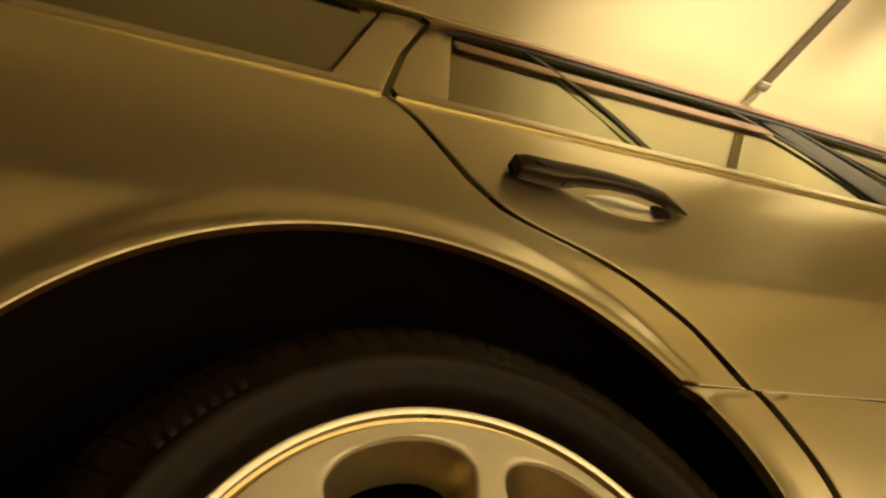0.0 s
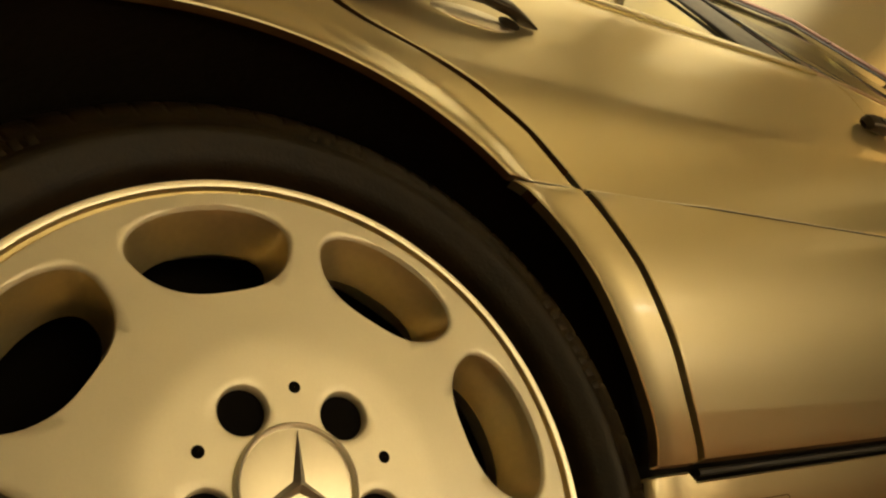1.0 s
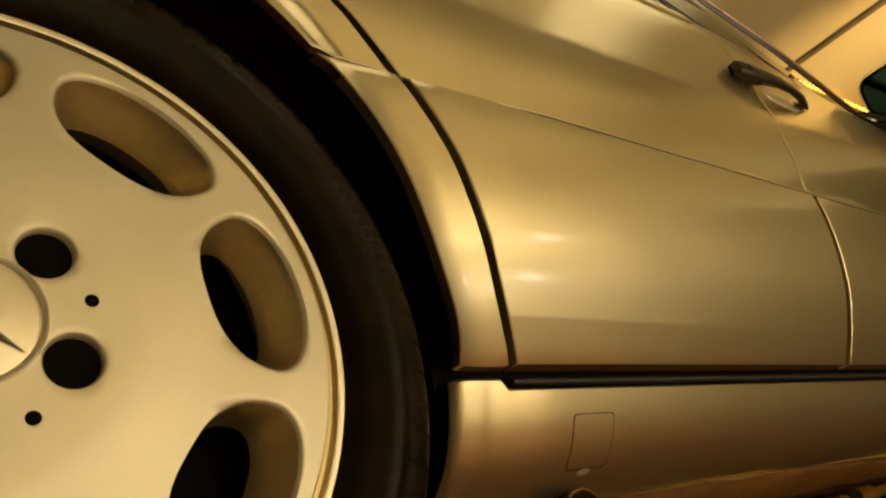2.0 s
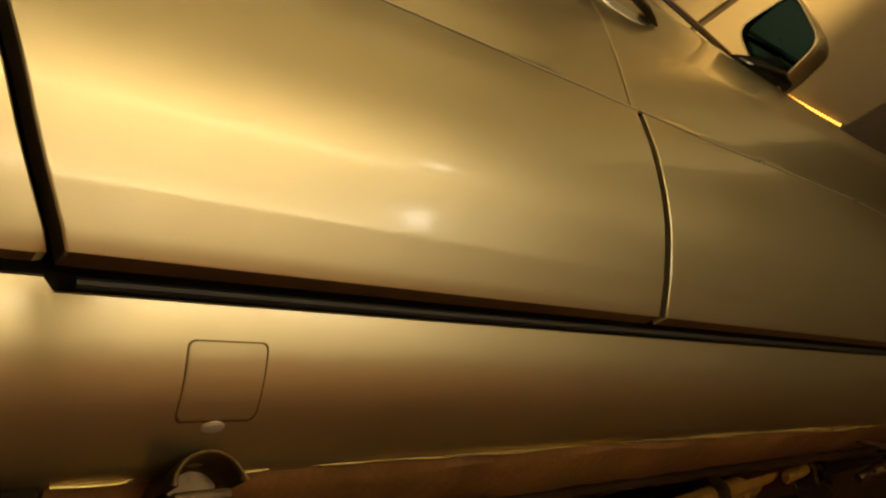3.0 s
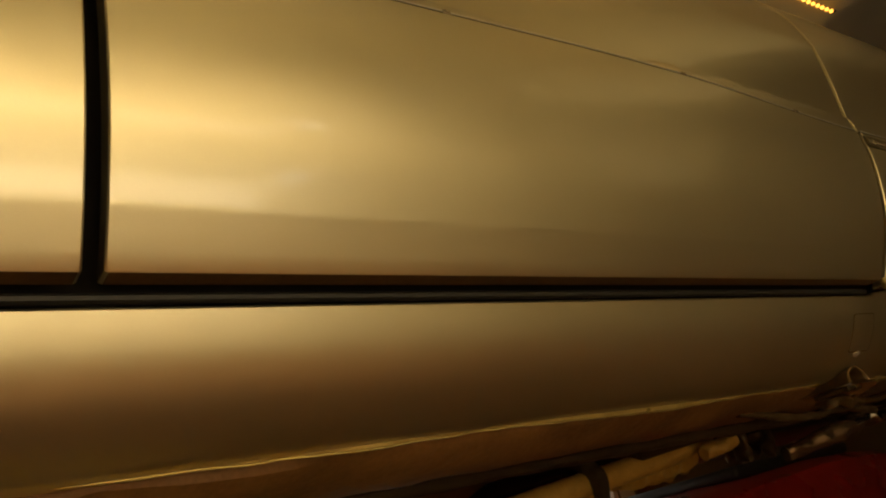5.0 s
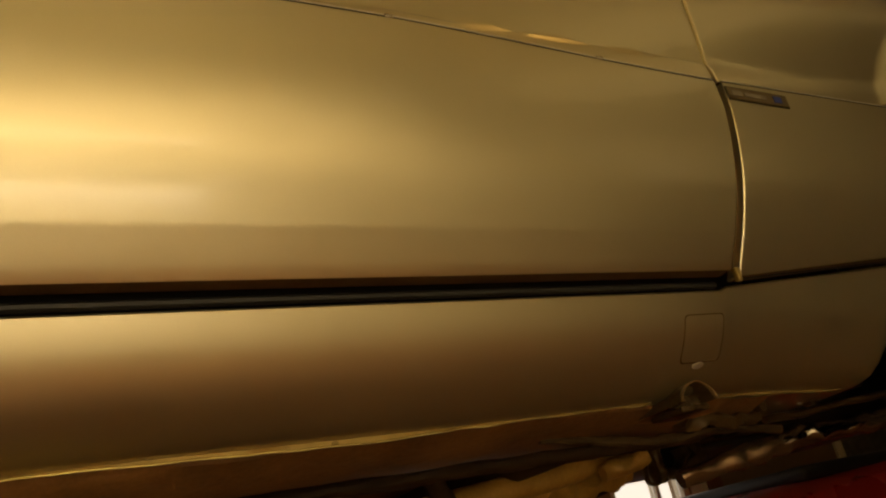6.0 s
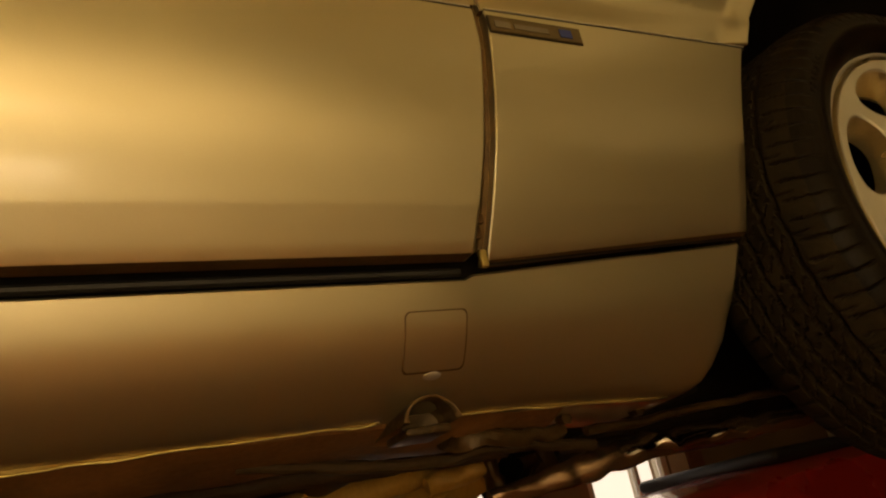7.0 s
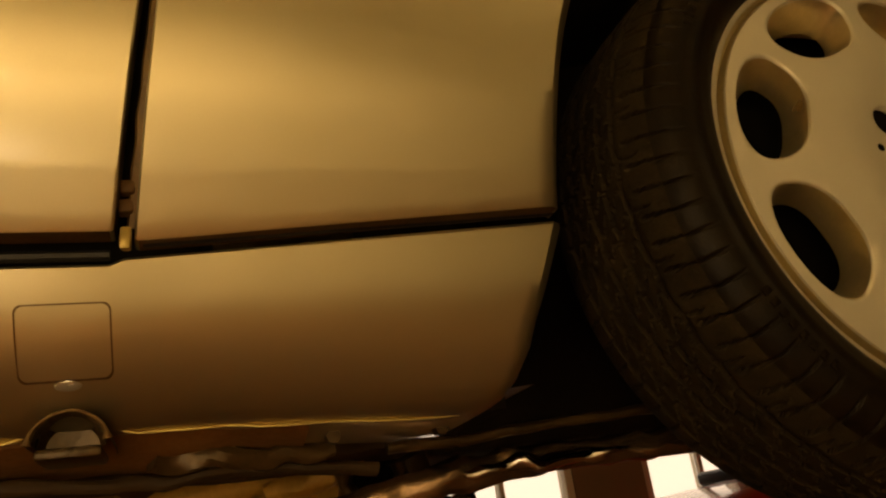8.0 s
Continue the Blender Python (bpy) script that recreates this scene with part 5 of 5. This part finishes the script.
        rows.append([(x, sy(y), z - sag * w) for y, z, w in ((0.182, -0.108, 0.0), (0.188, -0.118, 0.2), (0.202, -0.124, 0.6), (0.225, -0.131, 1.0), (0.250, -0.1355, 1.0), (0.275, -0.1375, 1.0), (0.300, -0.1355, 0.8), (0.318, -0.128, 0.4), (0.326, -0.108, 0.0))])
    part("inner_sill_member", gnarl(sheet_of(rows), 0.0035, 16.0), UNDER, car, "brown undersealed member inside the sill")
    # hoses and seams along the floor
    part("hose", bent([(0.7, 0.42, -0.128), (1.2, 0.40, -0.130), (1.7, 0.41, -0.128), (2.05, 0.38, -0.130), (2.28, 0.34, -0.138)], [0.009, 0.010, 0.009, 0.011, 0.010], 70, 0.003, 10), TARRED, car, "black rubber hose under the floor")
    part("hose", bent([(1.95, 0.245, -0.128), (2.12, 0.250, -0.150), (2.25, 0.246, -0.146), (2.34, 0.25, -0.16)], [0.006, 0.007, 0.007, 0.006], 40, 0.004, 10), TARRED, car, "black rubber hose under the floor")
    part("floor_seam", bent([(0.60, 0.225, -0.113), (1.2, 0.228, -0.114), (1.8, 0.226, -0.116), (2.2, 0.232, -0.125)], [0.005, 0.006, 0.006, 0.005], 90, 0.006, 8), UNDER, car)
    part("jack_arm", bent([(2.15, 0.23, -0.128), (2.22, 0.235, -0.138), (2.30, 0.24, -0.136)], [0.012, 0.010, 0.007], 20, 0.010, 10), RUST, car)
    for x, z in ((2.30, -0.128), (2.40, -0.130)):
        bm = tube(bmesh.new(), [(x, sy(0.228), z), (x, sy(0.242), z)], 0.007, 6)
        part("bolt", bm, RUST, car)
    # jacking points
    for jx in (0.551, 2.10):
        zc = -0.127
        rows = []
        for rr, yy in ((0.026, 0.300), (0.027, 0.138), (0.025, 0.1355), (0.023, 0.138), (0.0225, 0.160), (0.018, 0.166), (0.001, 0.168)):
            rows.append([(jx + rr * math.cos(radians(7.5 * k)), sy(yy), zc + rr * 0.86 * math.sin(radians(7.5 * k))) for k in range(25)])
        bm = bmesh.new()
        sheet(bm, rows)
        so = part("jack_socket", bm, RUST, car, "oily brown half-round jacking socket")
        bm = tube(bmesh.new(), [(jx + 0.0255 * math.cos(radians(15 * k)), sy(0.1362), zc + 0.0219 * math.sin(radians(15 * k))) for k in range(13)], [0.0034] + [0.0012] * 11 + [0.0030], 8)
        part("socket_rim", gnarl(bm, 0.0012, 70.0), JAMB, so, "waxed rim").location = (0, 0, 0)
        part("jack_block", boxed(jx - 0.023, jx + 0.021, min(sy(0.145), sy(0.20)), max(sy(0.145), sy(0.20)), -0.1365, -0.1285, bevel=0.003), RUST, so, "oily block under the socket").location = (0, 0, 0)

# ---- lift that carries the car ----
lift = thing("car_lift", (1.25, FAR / 2, 0.0), "single-ram floor lift with a steel saddle under the car", "car lift")
bm = bmesh.new()
tube(bm, [(1.25, FAR / 2, 0.0), (1.25, FAR / 2, HUB - 0.32)], 0.11, 32)
part("ram", bm, STEEL, lift)
part("base_plate", boxed(0.9, 1.6, FAR / 2 - 0.35, FAR / 2 + 0.35, 0.0, 0.03, bevel=0.01), YELLOWSTEEL, lift)
part("saddle", boxed(0.95, 1.55, FAR / 2 - 0.45, FAR / 2 + 0.45, HUB - 0.34, HUB - 0.26, bevel=0.012), YELLOWSTEEL, lift)
for y in (0.41, FAR - 0.41):
    for x in (1.0, 1.5):
        part("pad", boxed(x - 0.045, x + 0.045, y - 0.045, y + 0.045, HUB - 0.262, HUB - 0.184, bevel=0.006), SEAL, lift)

# ---- red car parked beyond ----
red = thing("red_roadster", (5.5, 2.9, 0.0), "red roadster with a folded black top parked by the windows", "car", origin=(0, 0, 0))
RX = 3.55   # tail end of the red car


def red_section(u):
    x = RX + 3.9 * u
    near = 2.08 + 0.03 * (x - RX)
    top = interp(u, [0, 0.06, 0.12, 0.20, 0.32, 0.5, 0.7, 0.88, 0.97, 1.0], [0.84, 1.02, 1.10, 1.16, 1.20, 1.225, 1.20, 1.08, 0.95, 0.75])
    edge = 0.10 * (1 - math.sin(math.pi * min(1, max(0, u)))) ** 2
    w = 1.50
    pts = []
    for y, z in ((0.10, 0.16), (0.02, 0.30), (0.0, 0.55), (0.01, 0.78), (0.02, top - 0.16), (0.06, top - 0.06), (0.14, top - 0.015), (0.30, top), (0.55, top + 0.01), (w / 2, top + 0.015), (w - 0.55, top + 0.01), (w - 0.30, top), (w - 0.14, top - 0.015), (w - 0.06, top - 0.06), (w - 0.02, top - 0.16), (w - 0.01, 0.78), (w, 0.55), (w - 0.02, 0.30), (w - 0.10, 0.16)):
        pts.append((x, near + y * (1 - 2 * edge / w) + edge, z))
    return pts


bm = bmesh.new()
sheet(bm, [red_section(k / 48) for k in range(49)])
body = part("body", bm, RED, red)
part("folded_top", boxed(4.85, 6.1, 2.32, 3.40, 1.20, 1.275, bevel=0.03, seg=3), BLACKPL, red, "black folded soft top")
bm = bmesh.new()
sheet(bm, [[(6.05, 2.36 + 1.1 * k / 8, 1.19) for k in range(9)], [(6.22, 2.42 + 0.98 * k / 8, 1.25) for k in range(9)]])
part("windscreen_base", bm, SEAL, red)
for x in (4.3, 6.75):
    for y in (2.12, 3.40):
        bm = bmesh.new()
        revolve(bm, [(0.05, -0.02), (0.20, -0.01), (0.29, 0.0), (0.30, 0.04), (0.30, 0.16), (0.28, 0.19), (0.05, 0.19)], 40)
        part("wheel", bm, RUBBER, red, m=Matrix.Translation(BASE[red.name] + Vector((x, y, 0.30))))
